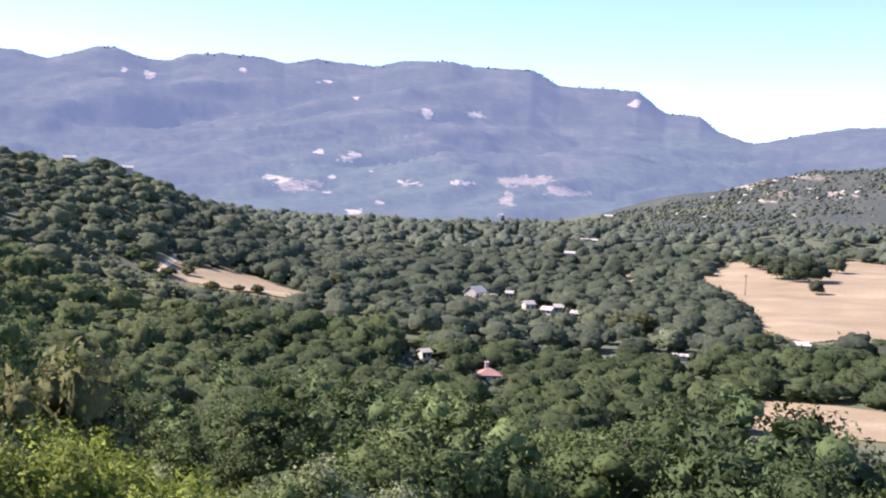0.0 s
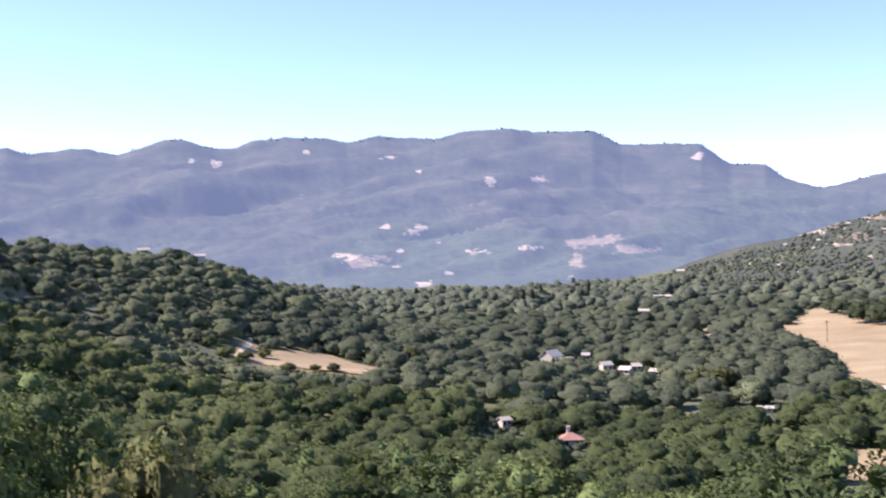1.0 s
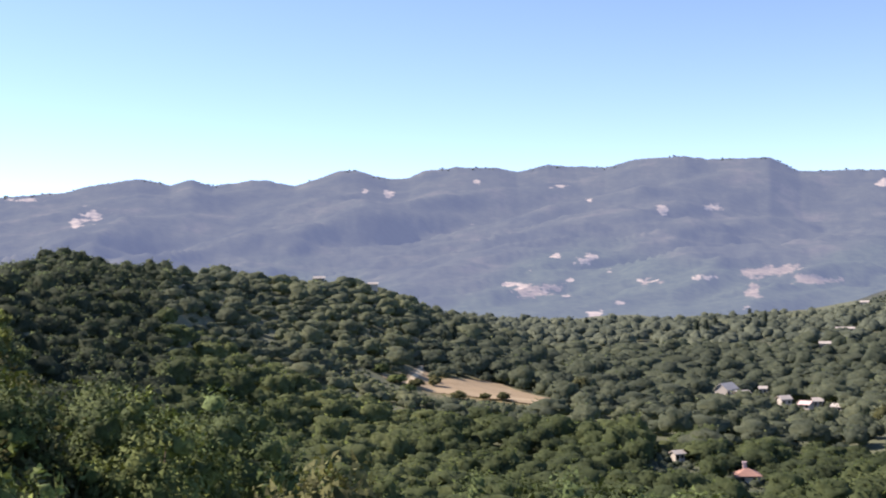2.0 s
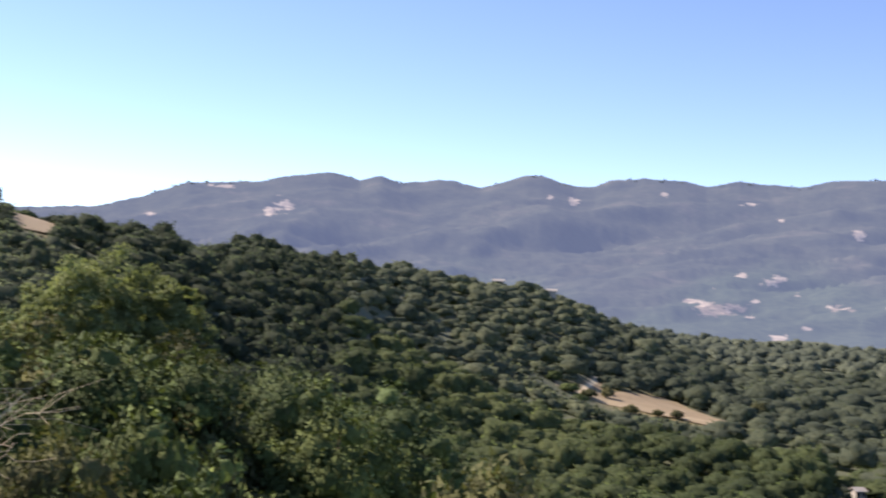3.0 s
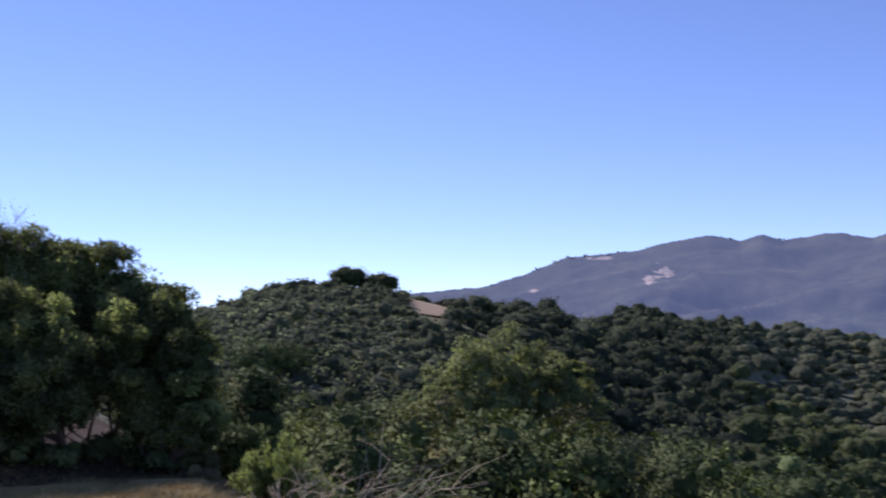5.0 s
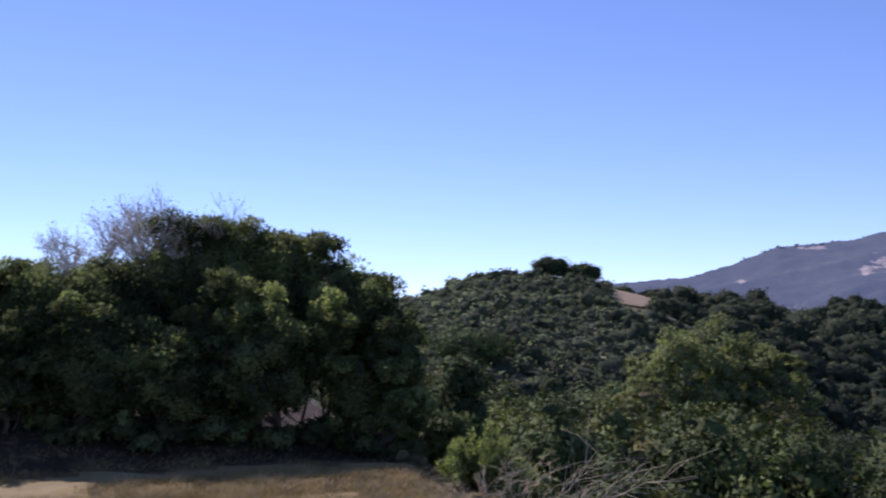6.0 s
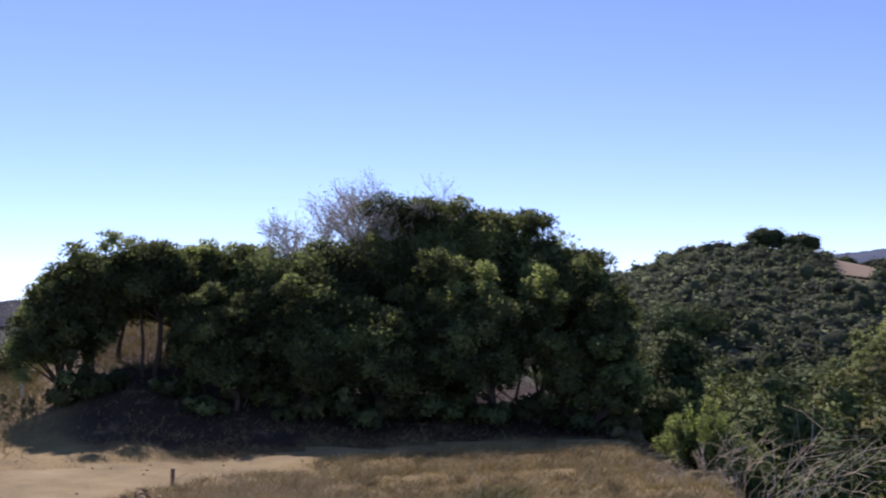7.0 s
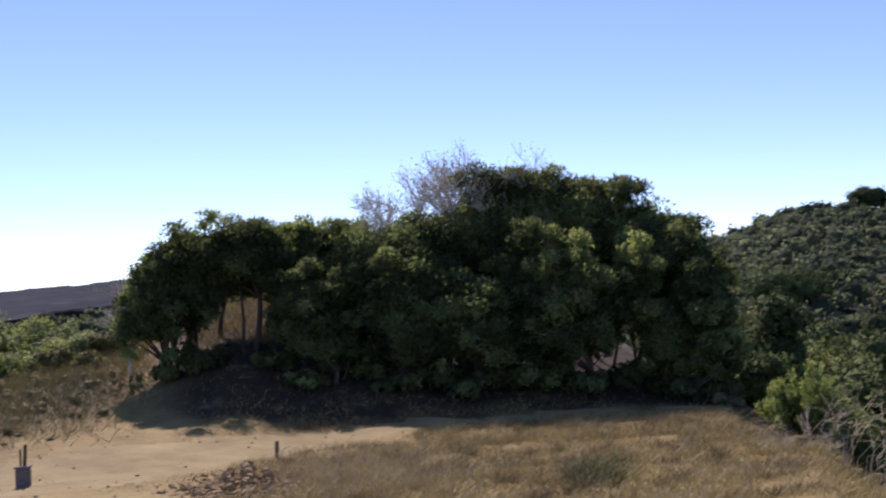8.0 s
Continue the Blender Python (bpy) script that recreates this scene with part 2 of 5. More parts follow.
def lattice(ix, iy, seed):
    h = (ix.astype(np.int64) * 374761393 + iy.astype(np.int64) * 668265263 + seed * 974634533) & 0x7FFFFFFF
    h = ((h ^ (h >> 13)) * 1274126177) & 0x7FFFFFFF
    return ((h ^ (h >> 16)) & 0xFFFF) / 65535.0


def value_noise(x, y, seed=0):
    ix, iy = np.floor(x), np.floor(y)
    fx, fy = x - ix, y - iy
    fx, fy = fx * fx * (3 - 2 * fx), fy * fy * (3 - 2 * fy)
    a, b = lattice(ix, iy, seed), lattice(ix + 1, iy, seed)
    c, d = lattice(ix, iy + 1, seed), lattice(ix + 1, iy + 1, seed)
    return (a + (b - a) * fx) * (1 - fy) + (c + (d - c) * fx) * fy


def fbm(x, y, octaves=5, seed=0, gain=0.5):
    total, amp, norm = 0.0, 1.0, 0.0
    for k in range(octaves):
        total = total + amp * value_noise(x * 2 ** k, y * 2 ** k, seed + k)
        norm += amp
        amp *= gain
    return total / norm


def step(a, b, x):
    t = np.clip((x - a) / (b - a), 0, 1)
    return t * t * (3 - 2 * t)


# ---------------------------------------------------------------- the lie of the land
# sections outward from the knoll: distance, height against the eye
SECTIONS = []


def section(az, *pairs):
    SECTIONS.append((az, pairs))


BACK = ((3, -1.65), (30, -2.5), (150, -12), (600, -40), (1800, -60), (4900, -90))
section(-180, *BACK)
section(-70, (3, -1.8), (20, -7), (100, -30), (260, -58), (900, -62), (1500, 20), (1900, -20), (4900, -90))
section(-30, (3, -1.9), (15, -6), (60, -22), (100, -33), (160, -46), (260, -60), (500, -62), (950, -58), (1250, -25), (1550, 32), (1900, -20), (4900, -90))
section(-21, (3, -1.9), (15, -6), (60, -22), (100, -33), (160, -46), (260, -61), (500, -62), (950, -57), (1250, -32), (1550, 20), (1900, -30), (4900, -90))
section(-15.5, (3, -1.9), (15, -6), (60, -22), (100, -33), (160, -46), (260, -62), (600, -64), (950, -60), (1300, -45), (1550, -20), (1900, -45), (4900, -90))
section(-9, (3, -1.9), (15, -6), (60, -22), (100, -33), (160, -46), (260, -61), (350, -66), (1000, -66), (1600, -68), (4900, -90))
section(3, (3, -1.9), (15, -6), (60, -21), (100, -32), (180, -48), (300, -60), (480, -57), (700, -64), (1600, -68), (4900, -90))
section(9, (3, -1.9), (15, -6), (60, -20), (100, -31), (180, -48), (320, -58), (460, -54), (560, -49), (700, -40), (860, -33), (1020, -48), (1600, -68), (4900, -90))
section(11, (3, -1.9), (15, -6), (60, -19), (100, -30), (190, -47), (320, -56), (450, -51), (540, -44), (640, -31), (770, -13), (960, -42), (1600, -67), (4900, -90))
section(13, (3, -1.9), (15, -5.5), (60, -18), (100, -29), (200, -46), (320, -53), (440, -46), (540, -37), (640, -21), (740, -5), (920, -40), (1600, -66), (4900, -90))
section(17.5, (3, -1.9), (15, -5), (60, -16), (100, -26), (190, -40), (300, -45), (410, -38), (500, -28), (600, -14), (690, 1), (840, -30), (1600, -62), (4900, -90))
section(19.7, (3, -1.9), (15, -4.8), (60, -15.5), (100, -24.5), (185, -37), (290, -39), (390, -31), (460, -24), (540, -13), (640, 2.8), (800, -28), (1600, -61), (4900, -90))
section(22, (3, -1.9), (15, -4.6), (60, -15), (100, -23), (180, -34), (280, -32), (360, -25), (450, -11), (560, 4.8), (740, -25), (1600, -60), (4900, -90))
section(27, (3, -1.85), (13, -4), (40, -10), (80, -16.5), (130, -22), (190, -26), (250, -24), (330, -14), (420, -2), (500, 9.3), (680, -18), (1600, -55), (4900, -90))
section(32, (3, -1.8), (11, -3.6), (27, -7), (54, -11), (90, -14), (140, -18), (200, -16), (280, -3.5), (380, 9.4), (520, -15), (1600, -50), (4900, -90))
section(40, (3, -1.75), (11, -2.6), (17, -3.2), (24, -5.0), (36, -8), (60, -10), (90, -11.5), (140, -13), (185, -10), (250, 1), (335, 15), (450, -5), (1600, -50), (4900, -90))
section(44, (3, -1.75), (11, -2.4), (21, -3.1), (28, -4.2), (40, -6.5), (80, -9.5), (140, -10), (220, 1), (350, 16), (450, 0), (1600, -50), (4900, -90))
section(48, (3, -1.75), (16, -2.9), (31, -3.6), (37, -3.8), (60, -6), (110, -9), (140, -8), (230, 0), (350, 8), (450, -4), (1600, -50), (4900, -90))
section(57, (3, -1.75), (16, -2.9), (31, -3.75), (36, -2.6), (44, -1.0), (60, -1.1), (110, -6), (230, -6), (350, -4), (500, -14), (1600, -40), (4900, -90))
section(67, (3, -1.75), (16, -2.95), (27, -3.65), (29, -3.75), (33, -2.9), (41, -0.7), (60, -0.3), (110, -6), (300, -8), (1600, -40), (4900, -90))
section(72, (3, -1.75), (16, -2.95), (25, -3.5), (28.5, -3.5), (32, -2.8), (36, -1.7), (42, -0.7), (50, 0.1), (62, 0.5), (110, -5), (270, -10), (1600, -40), (4900, -90))
section(76.5, (3, -1.75), (16, -2.95), (25, -3.4), (31, -3.3), (36, -2.5), (42, -1.7), (48, -2.0), (65, -5), (110, -8), (250, -11), (550, -4), (950, 11), (1400, -20), (4900, -90))
section(84, (3, -1.75), (16, -2.85), (23, -3.3), (30, -3.1), (36, -2.7), (42, -2.8), (48, -3.5), (65, -6.5), (110, -10), (250, -14), (550, -8), (950, 2), (1400, -20), (4900, -90))
section(110, (3, -1.7), (23, -3.0), (48, -3.0), (110, -8), (250, -12), (550, -8), (950, 8), (1400, -10), (4900, -90))
section(180, *BACK)
LOG_R = np.linspace(math.log(0.5), math.log(4950), 260)
SEC_AZ = np.array([a for a, _ in SECTIONS], float)
SEC_Z = np.array([np.interp(LOG_R, [math.log(p[0]) for p in ps], [p[1] for p in ps]) for _, ps in SECTIONS])
for _ in range(3):   # soften the bends
    SEC_Z[:, 1:-1] = 0.25 * SEC_Z[:, :-2] + 0.5 * SEC_Z[:, 1:-1] + 0.25 * SEC_Z[:, 2:]


def ground_height(az, r):
    """Height of the ground at an azimuth (degrees to the left) and a distance."""
    az, r = np.asarray(az, float), np.maximum(np.asarray(r, float), 0.5)
    i = np.clip(np.searchsorted(SEC_AZ, az, side="right") - 1, 0, len(SEC_AZ) - 2)
    f = np.clip((az - SEC_AZ[i]) / (SEC_AZ[i + 1] - SEC_AZ[i]), 0, 1)
    f = 0.5 * f + 0.5 * f * f * (3 - 2 * f)
    u = (np.log(r) - LOG_R[0]) / (LOG_R[1] - LOG_R[0])
    j = np.clip(u.astype(int), 0, len(LOG_R) - 2)
    g = np.clip(u - j, 0, 1)
    z = (SEC_Z[i, j] * (1 - g) + SEC_Z[i, j + 1] * g) * (1 - f) + (SEC_Z[i + 1, j] * (1 - g) + SEC_Z[i + 1, j + 1] * g) * f
    x, y = -r * np.sin(np.radians(az)), r * np.cos(np.radians(az))
    amp = np.interp(r, [4, 15, 40, 150, 600, 2000], [0.0, 0.12, 0.5, 2.0, 5.0, 10.0])
    size = np.interp(r, [4, 15, 40, 150, 600, 2000], [2.0, 3.0, 7.0, 25.0, 70.0, 200.0])
    near = step(60, 30, r)
    z = z + (1 - near) * np.interp(r, [30, 150, 600, 2000], [0.4, 2.0, 5.0, 10.0]) * (fbm(x / 60, y / 60, 4, 3) - 0.5)
    z = z + near * 0.30 * (fbm(x / 2.6, y / 2.6, 5, 9) - 0.5)
    return z + EYE


def spot(az, r, sink=0.0):
    """A point on the ground."""
    return toward(az, r, float(ground_height(np.array([az]), np.array([r]))[0]) - sink)


def polar(x, y):
    return np.degrees(np.arctan2(-x, y)), np.hypot(x, y)


def disc(az_list, r_list):
    """A sheet of ground over a fan of azimuths and distances."""
    A, R = np.meshgrid(az_list, r_list, indexing="ij")
    return A, R, -R * np.sin(np.radians(A)), R * np.cos(np.radians(A))


def grid_faces(n, m, closed=False):
    i = np.arange(n if closed else n - 1)[:, None]
    j = np.arange(m - 1)[None, :]
    k = (i + 1) % n
    return np.stack([i * m + j, k * m + j, k * m + j + 1, i * m + j + 1], -1).reshape(-1, 4)


# bare places: (azimuth, distance, half-width across, half-length outward)
def bare(az, r, front=0.0):
    """1 where the land is open field or dirt; front: how far before it no tree stands."""
    x, y = -r * np.sin(np.radians(az)), r * np.cos(np.radians(az))
    w = 0.25 * (fbm(x / 25, y / 25, 3, 21) - 0.5)

    def oval(a0, r0, da, dr, tilt=0.0):
        u = (az - a0) / da
        v = (r - r0 - tilt * (az - a0)) / dr
        return step(1.15, 0.85, np.sqrt(u * u + v * v) + w)

    f_low = np.interp(az, [-23, -21.2, -19.0, -18.6, -16.2], [490, 468, 497, 585, 702]) - front * 0.95
    f_top = np.interp(az, [-30, -22.7, -21.5, -19.5, -18.0, -17.2, -16.2], [900, 897, 800, 759, 905, 800, 739])
    big_field = step(-15.9, -16.3, az + w) * step(-12, 12, r - f_low + 60 * w) * step(12, -12, r - f_top + 60 * w)
    low_field = step(-17.9, -18.6, az + w * 2) * step(-5, 5, r - 292 + front * 1.6) * step(5, -5, r - 336 + 20 * w)
    c_top = np.interp(az, [3, 4, 6, 8, 9, 9.7, 10.5, 11.7], [510, 524, 562, 540, 530, 568, 506, 502])
    c_low = np.interp(az, [3, 4.4, 6.7, 10.1, 11.7], [505, 478, 485, 490, 494]) - front * 1.1
    clearing = step(2.8, 3.2, az) * step(11.9 + front * 0.06, 11.5 + front * 0.06, az) * step(-4, 4, r - c_low + 14 * w) * step(4, -4, r - c_top + 14 * w)
    hilltop = step(35.9, 36.1, az + w) * step(38.5, 38.2, az + 0.012 * (340 - r) + w) * step(-3, 3, r - np.interp(az, [36, 37.8], [303, 294]) + front * 0.8 + 14 * w) * step(356, 350, r)
    return np.clip(np.maximum.reduce([big_field, low_field, clearing, oval(-12.7, 715 - front * 0.45, 0.6, 28 + front * 0.45),
                                      oval(-23.0, 226 - front / 4, 1.6, 12 + front / 4), hilltop]), 0, 1)


def near_bare(az, r):
    """1 on the dry bank and the track before the oaks."""
    edge = np.interp(az, [36, 40, 44, 48, 72, 76, 79, 90], [13, 19, 25, 33, 46, 52, 62, 62])
    edge = np.minimum(edge, np.interp(az, [75.2, 76.2, 78, 84, 92], [70, 40, 34, 30.5, 28.5]))
    return np.maximum(step(34, 39, az) * step(edge + 3, edge - 2, r), step(11, 8, r))


def track_mask(az, r):
    """The dirt track: wide by the bank, then narrow along the foot of the oaks."""
    mid = np.interp(az, [44, 50, 57, 63, 68, 72, 76, 84, 95], [31.3, 31.6, 31.0, 29.8, 28.0, 26.2, 24.6, 22.6, 21.0])
    half = np.interp(az, [44, 60, 66, 70, 76, 95], [0.35, 0.4, 0.8, 1.8, 2.7, 3.0])
    x, y = -r * np.sin(np.radians(az)), r * np.cos(np.radians(az))
    return step(1.2, 0.8, np.abs(r - mid) / half + 0.7 * (fbm(x / 1.1, y / 1.1, 4, 33) - 0.5))


az_fine = np.concatenate([np.linspace(-180, -34, 24, endpoint=False), np.linspace(-34, 34, 120, endpoint=False),
                          np.linspace(34, 90, 230, endpoint=False), np.linspace(90, 180, 16, endpoint=False)])
r_fine = np.concatenate([[0.05, 1.5, 3, 5, 7], np.geomspace(9, 60, 130), np.geomspace(64, 1000, 70), np.geomspace(1060, 4900, 26)])
A, R, X, Y = disc(az_fine, r_fine)
Z = ground_height(A, R)
open_land = np.maximum(bare(A, R), near_bare(A, R))
Z = Z - 0.4 * step(0.6, 0.95, bare(A, R))
# litter under the oaks, drawn out to the reach of their shadow to darken it
litter_shade = step(46, 48, A) * step(77, 73, A) * step(-0.6, 0.9, R - np.interp(A, [47, 60, 66, 70, 73, 77], [32.2, 30.8, 29.6, 29.2, 30.0, 34.0]) + 2.2 * (fbm(X / 1.4, Y / 1.4, 4, 35) - 0.5)) * step(47, 43, R)
# at half strength, browner ground under the brush on the slope
litter_shade = np.maximum(litter_shade, 0.5 * step(75.5, 77.5, A) * step(-2, 2, R - np.interp(A, [75.5, 78, 84, 92], [36, 31.5, 28, 26.5]) + 3 * (fbm(X / 2, Y / 2, 4, 36) - 0.5)) * step(70, 60, R))
on_track = track_mask(A, R) * (A > 44) * (A < 95) * (R < 40)
verts, faces = np.stack([X, Y, Z], -1).reshape(-1, 3), grid_faces(len(az_fine), len(r_fine), True)
is_track = on_track.ravel()[faces].mean(1) > 0.5
tagged(new("ground", mesh_of("ground", verts, faces[~is_track], GROUND, True, {"scrub": (1 - open_land).ravel(), "litter_shade": litter_shade.ravel()})),
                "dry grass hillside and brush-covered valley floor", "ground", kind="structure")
used = np.unique(faces[is_track])
back = np.zeros(len(verts), int)
back[used] = np.arange(len(used))
tagged(new("road", mesh_of("road", verts[used], back[faces[is_track]], DIRT, True)), "pale packed dirt track along the oaks", "dirt track", kind="structure")

# the far range: azimuth and height of its crest in degrees
CREST = [(-40, 3.4), (-30, 2.9), (-22.4, 2.6), (-19.5, 2.03), (-18.2, 1.69), (-16.6, 2.2), (-15.6, 2.95), (-14.0, 3.06), (-12.6, 4.07), (-10.2, 4.19),
         (-8.8, 4.19), (-7.4, 4.96), (-4.9, 4.96), (-3.5, 5.18), (-1.0, 5.14), (0.4, 4.8), (3.15, 5.06), (4.7, 4.75), (5.6, 5.0), (7.8, 5.08), (9.2, 4.93), (10.1, 4.6),
         (11.1, 4.55), (12.7, 5.02), (13.5, 5.02), (14.9, 4.54), (15.7, 4.32), (17.0, 4.58), (17.9, 4.63), (19.7, 4.38), (20.7, 4.69), (21.7, 4.42), (23.2, 4.76), (25.4, 4.42),
         (26.6, 4.12), (30.1, 3.85), (32.2, 3.08), (34.1, 2.5), (37, 2.3), (44, 1.6), (56, 0.8)]
n_az, n_v = 1000, 120
a = np.linspace(-40, 56, n_az)
v = np.linspace(0, 1.12, n_v)
A, Vv = np.meshgrid(a, v, indexing="ij")
RR = 1430 + 2850 * Vv + 160 * (fbm(A / 3, Vv * 2, 3, 61) - 0.5)
top = np.interp(A, [c[0] for c in CREST], [c[1] for c in CREST])
low_top = sum(np.interp(A + k, [c[0] for c in CREST], [c[1] for c in CREST]) for k in range(-5, 6)) / 11
top = top + (0.08 * (fbm(A * 2.2, A * 0, 3, 71) - 0.5) + 0.07 * (fbm(A * 7, A * 0, 3, 72) - 0.5)) * step(0.93, 1.0, Vv)
top = low_top + (top - low_top) * step(0.6, 1.0, Vv) ** 2      # the notches of the crest fade out down the slope
crest_z = RR * np.tan(np.radians(top))
rise = np.clip(Vv, 0, 1) ** 1.25
Z = -70 + (crest_z + 70) * rise
X, Y = -RR * np.sin(np.radians(A)), RR * np.cos(np.radians(A))
env = np.sin(np.pi * np.clip(Vv, 0, 1)) ** 0.7


def spurs(x, y, size, seed):
    """Branching ridge lines with rounded hollows between."""
    wx, wy = fbm(x / size, y / size, 3, seed) - 0.5, fbm(x / size + 9, y / size, 3, seed + 5) - 0.5
    n = fbm(x / size + 1.3 * wx, y / size + 1.3 * wy, 4, seed + 9, 0.42)
    return 1 - np.sqrt((2 * n - 1) ** 2 * 4 + 0.004)


across = RR.mean() * np.radians(A)
slant = across + 0.55 * (RR - 2800)      # the spurs run down towards the valley, aslant
Z = Z + env * 76 * (spurs(slant, 0.55 * RR, 620, 80) - 0.6) + env * 28 * (spurs(slant * 0.8 + 0.4 * RR, 0.7 * RR, 240, 84) - 0.6) + env * 20 * (fbm(X / 70, Y / 70, 4, 85, 0.55) - 0.5)
Z = np.where(Vv > 1, Z - (Vv - 1) * 2600, Z)
EL = np.degrees(np.arctan2(Z, RR))


def blotch(spots, seed, size):
    """Patches at (azimuth, height in degrees, half-width, half-height), broken up by noise."""
    out = np.zeros_like(A)
    for a0, e0, da, de in spots:
        out = np.maximum(out, 1.25 - np.sqrt(((A - a0) / da) ** 2 + ((EL - e0) / de) ** 2))
    return np.clip(out * 0.55 + 0.55 * (fbm(A * size + EL * size * 0.7, EL * size * 3.0, 4, seed, 0.62) - 0.33), 0, 1) * (out > 0)


rock = blotch([(11.1, 3.8, 0.5, 0.28), (12.3, 3.95, 0.25, 0.2), (6.7, 4.3, 0.3, 0.18), (1.2, 3.2, 0.25, 0.15), (2.6, 3.95, 0.7, 0.25), (-2.3, 2.6, 0.4, 0.45), (-4.8, 2.7, 0.9, 0.3),
               (1.9, 0.13, 0.9, 0.4), (2.9, 0.52, 0.5, 0.2), (1.1, 0.43, 0.6, 0.25), (0.38, -0.33, 0.45, 0.2), (4.15, -0.2, 0.5, 0.22), (4.7, -0.92, 0.55, 0.25), (3.57, -1.17, 0.8, 0.3),
               (2.45, -1.42, 0.55, 0.22), (2.2, -0.7, 0.35, 0.15), (-0.1, -1.9, 0.4, 0.16), (1.05, -2.35, 0.8, 0.25), (-1.6, -0.82, 1.2, 0.26), (-4.25, -0.78, 0.7, 0.24),
               (-6.2, -2.2, 0.8, 0.25), (5.2, -0.85, 0.5, 0.3), (25.4, 3.05, 0.9, 0.6), (26.1, 2.6, 0.5, 0.3), (28.3, 3.75, 1.4, 0.14), (31.7, 2.2, 0.5, 0.18), (7.0, 2.2, 0.25, 0.15), (-12.4, 3.5, 0.5, 0.35)], 90, 3.0)
wood = step(0.9, -0.6, EL - 1.0 * np.sin(A / 2.6 + 1.2) - 2.0 * (fbm(A / 3, EL, 3, 92) - 0.5) + 0.04 * A)
grass = blotch([(-7.2, -0.45, 2.0, 0.6), (-8.9, -0.95, 1.4, 0.35), (-6.5, -1.4, 0.6, 0.7), (3.8, -1.2, 2.0, 0.5), (-1.6, -0.9, 1.4, 0.3), (-9.6, -1.0, 1.2, 0.3)], 95, 2.0)
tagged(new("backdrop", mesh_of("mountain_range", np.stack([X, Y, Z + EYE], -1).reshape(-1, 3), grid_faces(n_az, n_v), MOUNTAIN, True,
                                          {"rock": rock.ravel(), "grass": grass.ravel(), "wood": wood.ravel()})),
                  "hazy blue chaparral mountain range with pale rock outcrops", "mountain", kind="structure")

FOOT = np.stack([X, Y, Z + EYE, Vv, EL, A], -1).reshape(-1, 6)

# the open fields lie a little above the ground


def sheet(name, label, az0, az1, r0, r1, mask, mat, lift, n=90, m=60, but=None):
    a_, r_ = np.linspace(az0, az1, n), np.linspace(r0, r1, m)
    A_, R_, X_, Y_ = disc(a_, r_)
    Z_ = ground_height(A_, R_) + lift
    f = grid_faces(n, m)
    keep = mask(A_, R_).ravel()[f].mean(1) > 0.5
    if but is not None:
        keep &= ~(but(A_, R_).ravel()[f].mean(1) > 0.5)
    return tagged(new(name, mesh_of(name, np.stack([X_, Y_, Z_], -1).reshape(-1, 3), f[keep], mat, True)), label, "field", kind="structure")


sheet("field", "sloping mown dry field among oaks", -32, -15.8, 440, 920, bare, FIELD, 0.3, 220, 150)
sheet("field", "small dry grass field below the oaks", -32, -17.6, 285, 350, bare, FIELD, 0.2, 90, 30)
sheet("field", "small tan patch of dry grass among oaks", -26, -20, 205, 245, bare, FIELD, 0.2, 60, 30)
sheet("clearing", "small tan clearing on the hilltop", 35.4, 38.9, 285, 358, bare, FIELD, 0.15, 60, 50)
sheet("clearing", "small tan field patch in the woods", -13.3, -11.8, 680, 745, bare, FIELD, 0.2, 30, 30)
def path_mask(az, r):
    return step(1.2, 0.8, np.abs(az - np.interp(r, [480, 520, 575], [10.6, 10.0, 9.4])) / np.interp(r, [480, 570], [0.13, 0.15]))


sheet("clearing", "bare tan clearing among oaks", 1.5, 13, 440, 590, bare, FIELD, 0.25, 150, 90, path_mask)
sheet("path", "pale dirt path up the clearing", 1.5, 13, 440, 590, lambda az, r: path_mask(az, r) * bare(az, r), CHALK, 0.25, 150, 90)

# the brushy ridge beyond the grove
a_, r_ = np.linspace(71, 92, 110), np.linspace(420, 1150, 60)
A, R, X, Y = disc(a_, r_)
Z = ground_height(A, R) + 4.5 + 5 * (fbm(X / 35, Y / 35, 4, 14) - 0.5) + 2.5 * (fbm(X / 7, Y / 7, 2, 15) - 0.5)
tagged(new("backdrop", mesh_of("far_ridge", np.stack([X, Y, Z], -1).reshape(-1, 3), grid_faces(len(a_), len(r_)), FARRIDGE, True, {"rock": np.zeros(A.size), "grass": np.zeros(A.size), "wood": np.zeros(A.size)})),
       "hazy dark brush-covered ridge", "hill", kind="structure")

# the rocky hill across the valley
a_, r_ = np.linspace(-34, -10, 130), np.linspace(1020, 1900, 70)
A, R, X, Y = disc(a_, r_)
Z = ground_height(A, R) + (2.5 + 14 * (fbm(X / 90, Y / 90, 4, 12) - 0.5)) * step(1040, 1200, R) - 4 * step(1100, 1020, R) - 6 * step(-13, -10, A)
EL = np.degrees(np.arctan2(Z - EYE, R))
rock = blotch([(-17.5, -0.2, 1.8, 0.5), (-20, 0.4, 1.6, 0.4), (-19, -1.0, 1.2, 0.3), (-22, -0.6, 1.2, 0.4), (-26, 0.5, 2, 0.5)], 97, 4.0)
grass = blotch([(-18.0, -0.1, 2.0, 0.45), (-21, 0.3, 2.0, 0.4), (-14.3, -0.8, 1.0, 0.25), (-19.5, -0.6, 1.6, 0.35)], 98, 2.0)
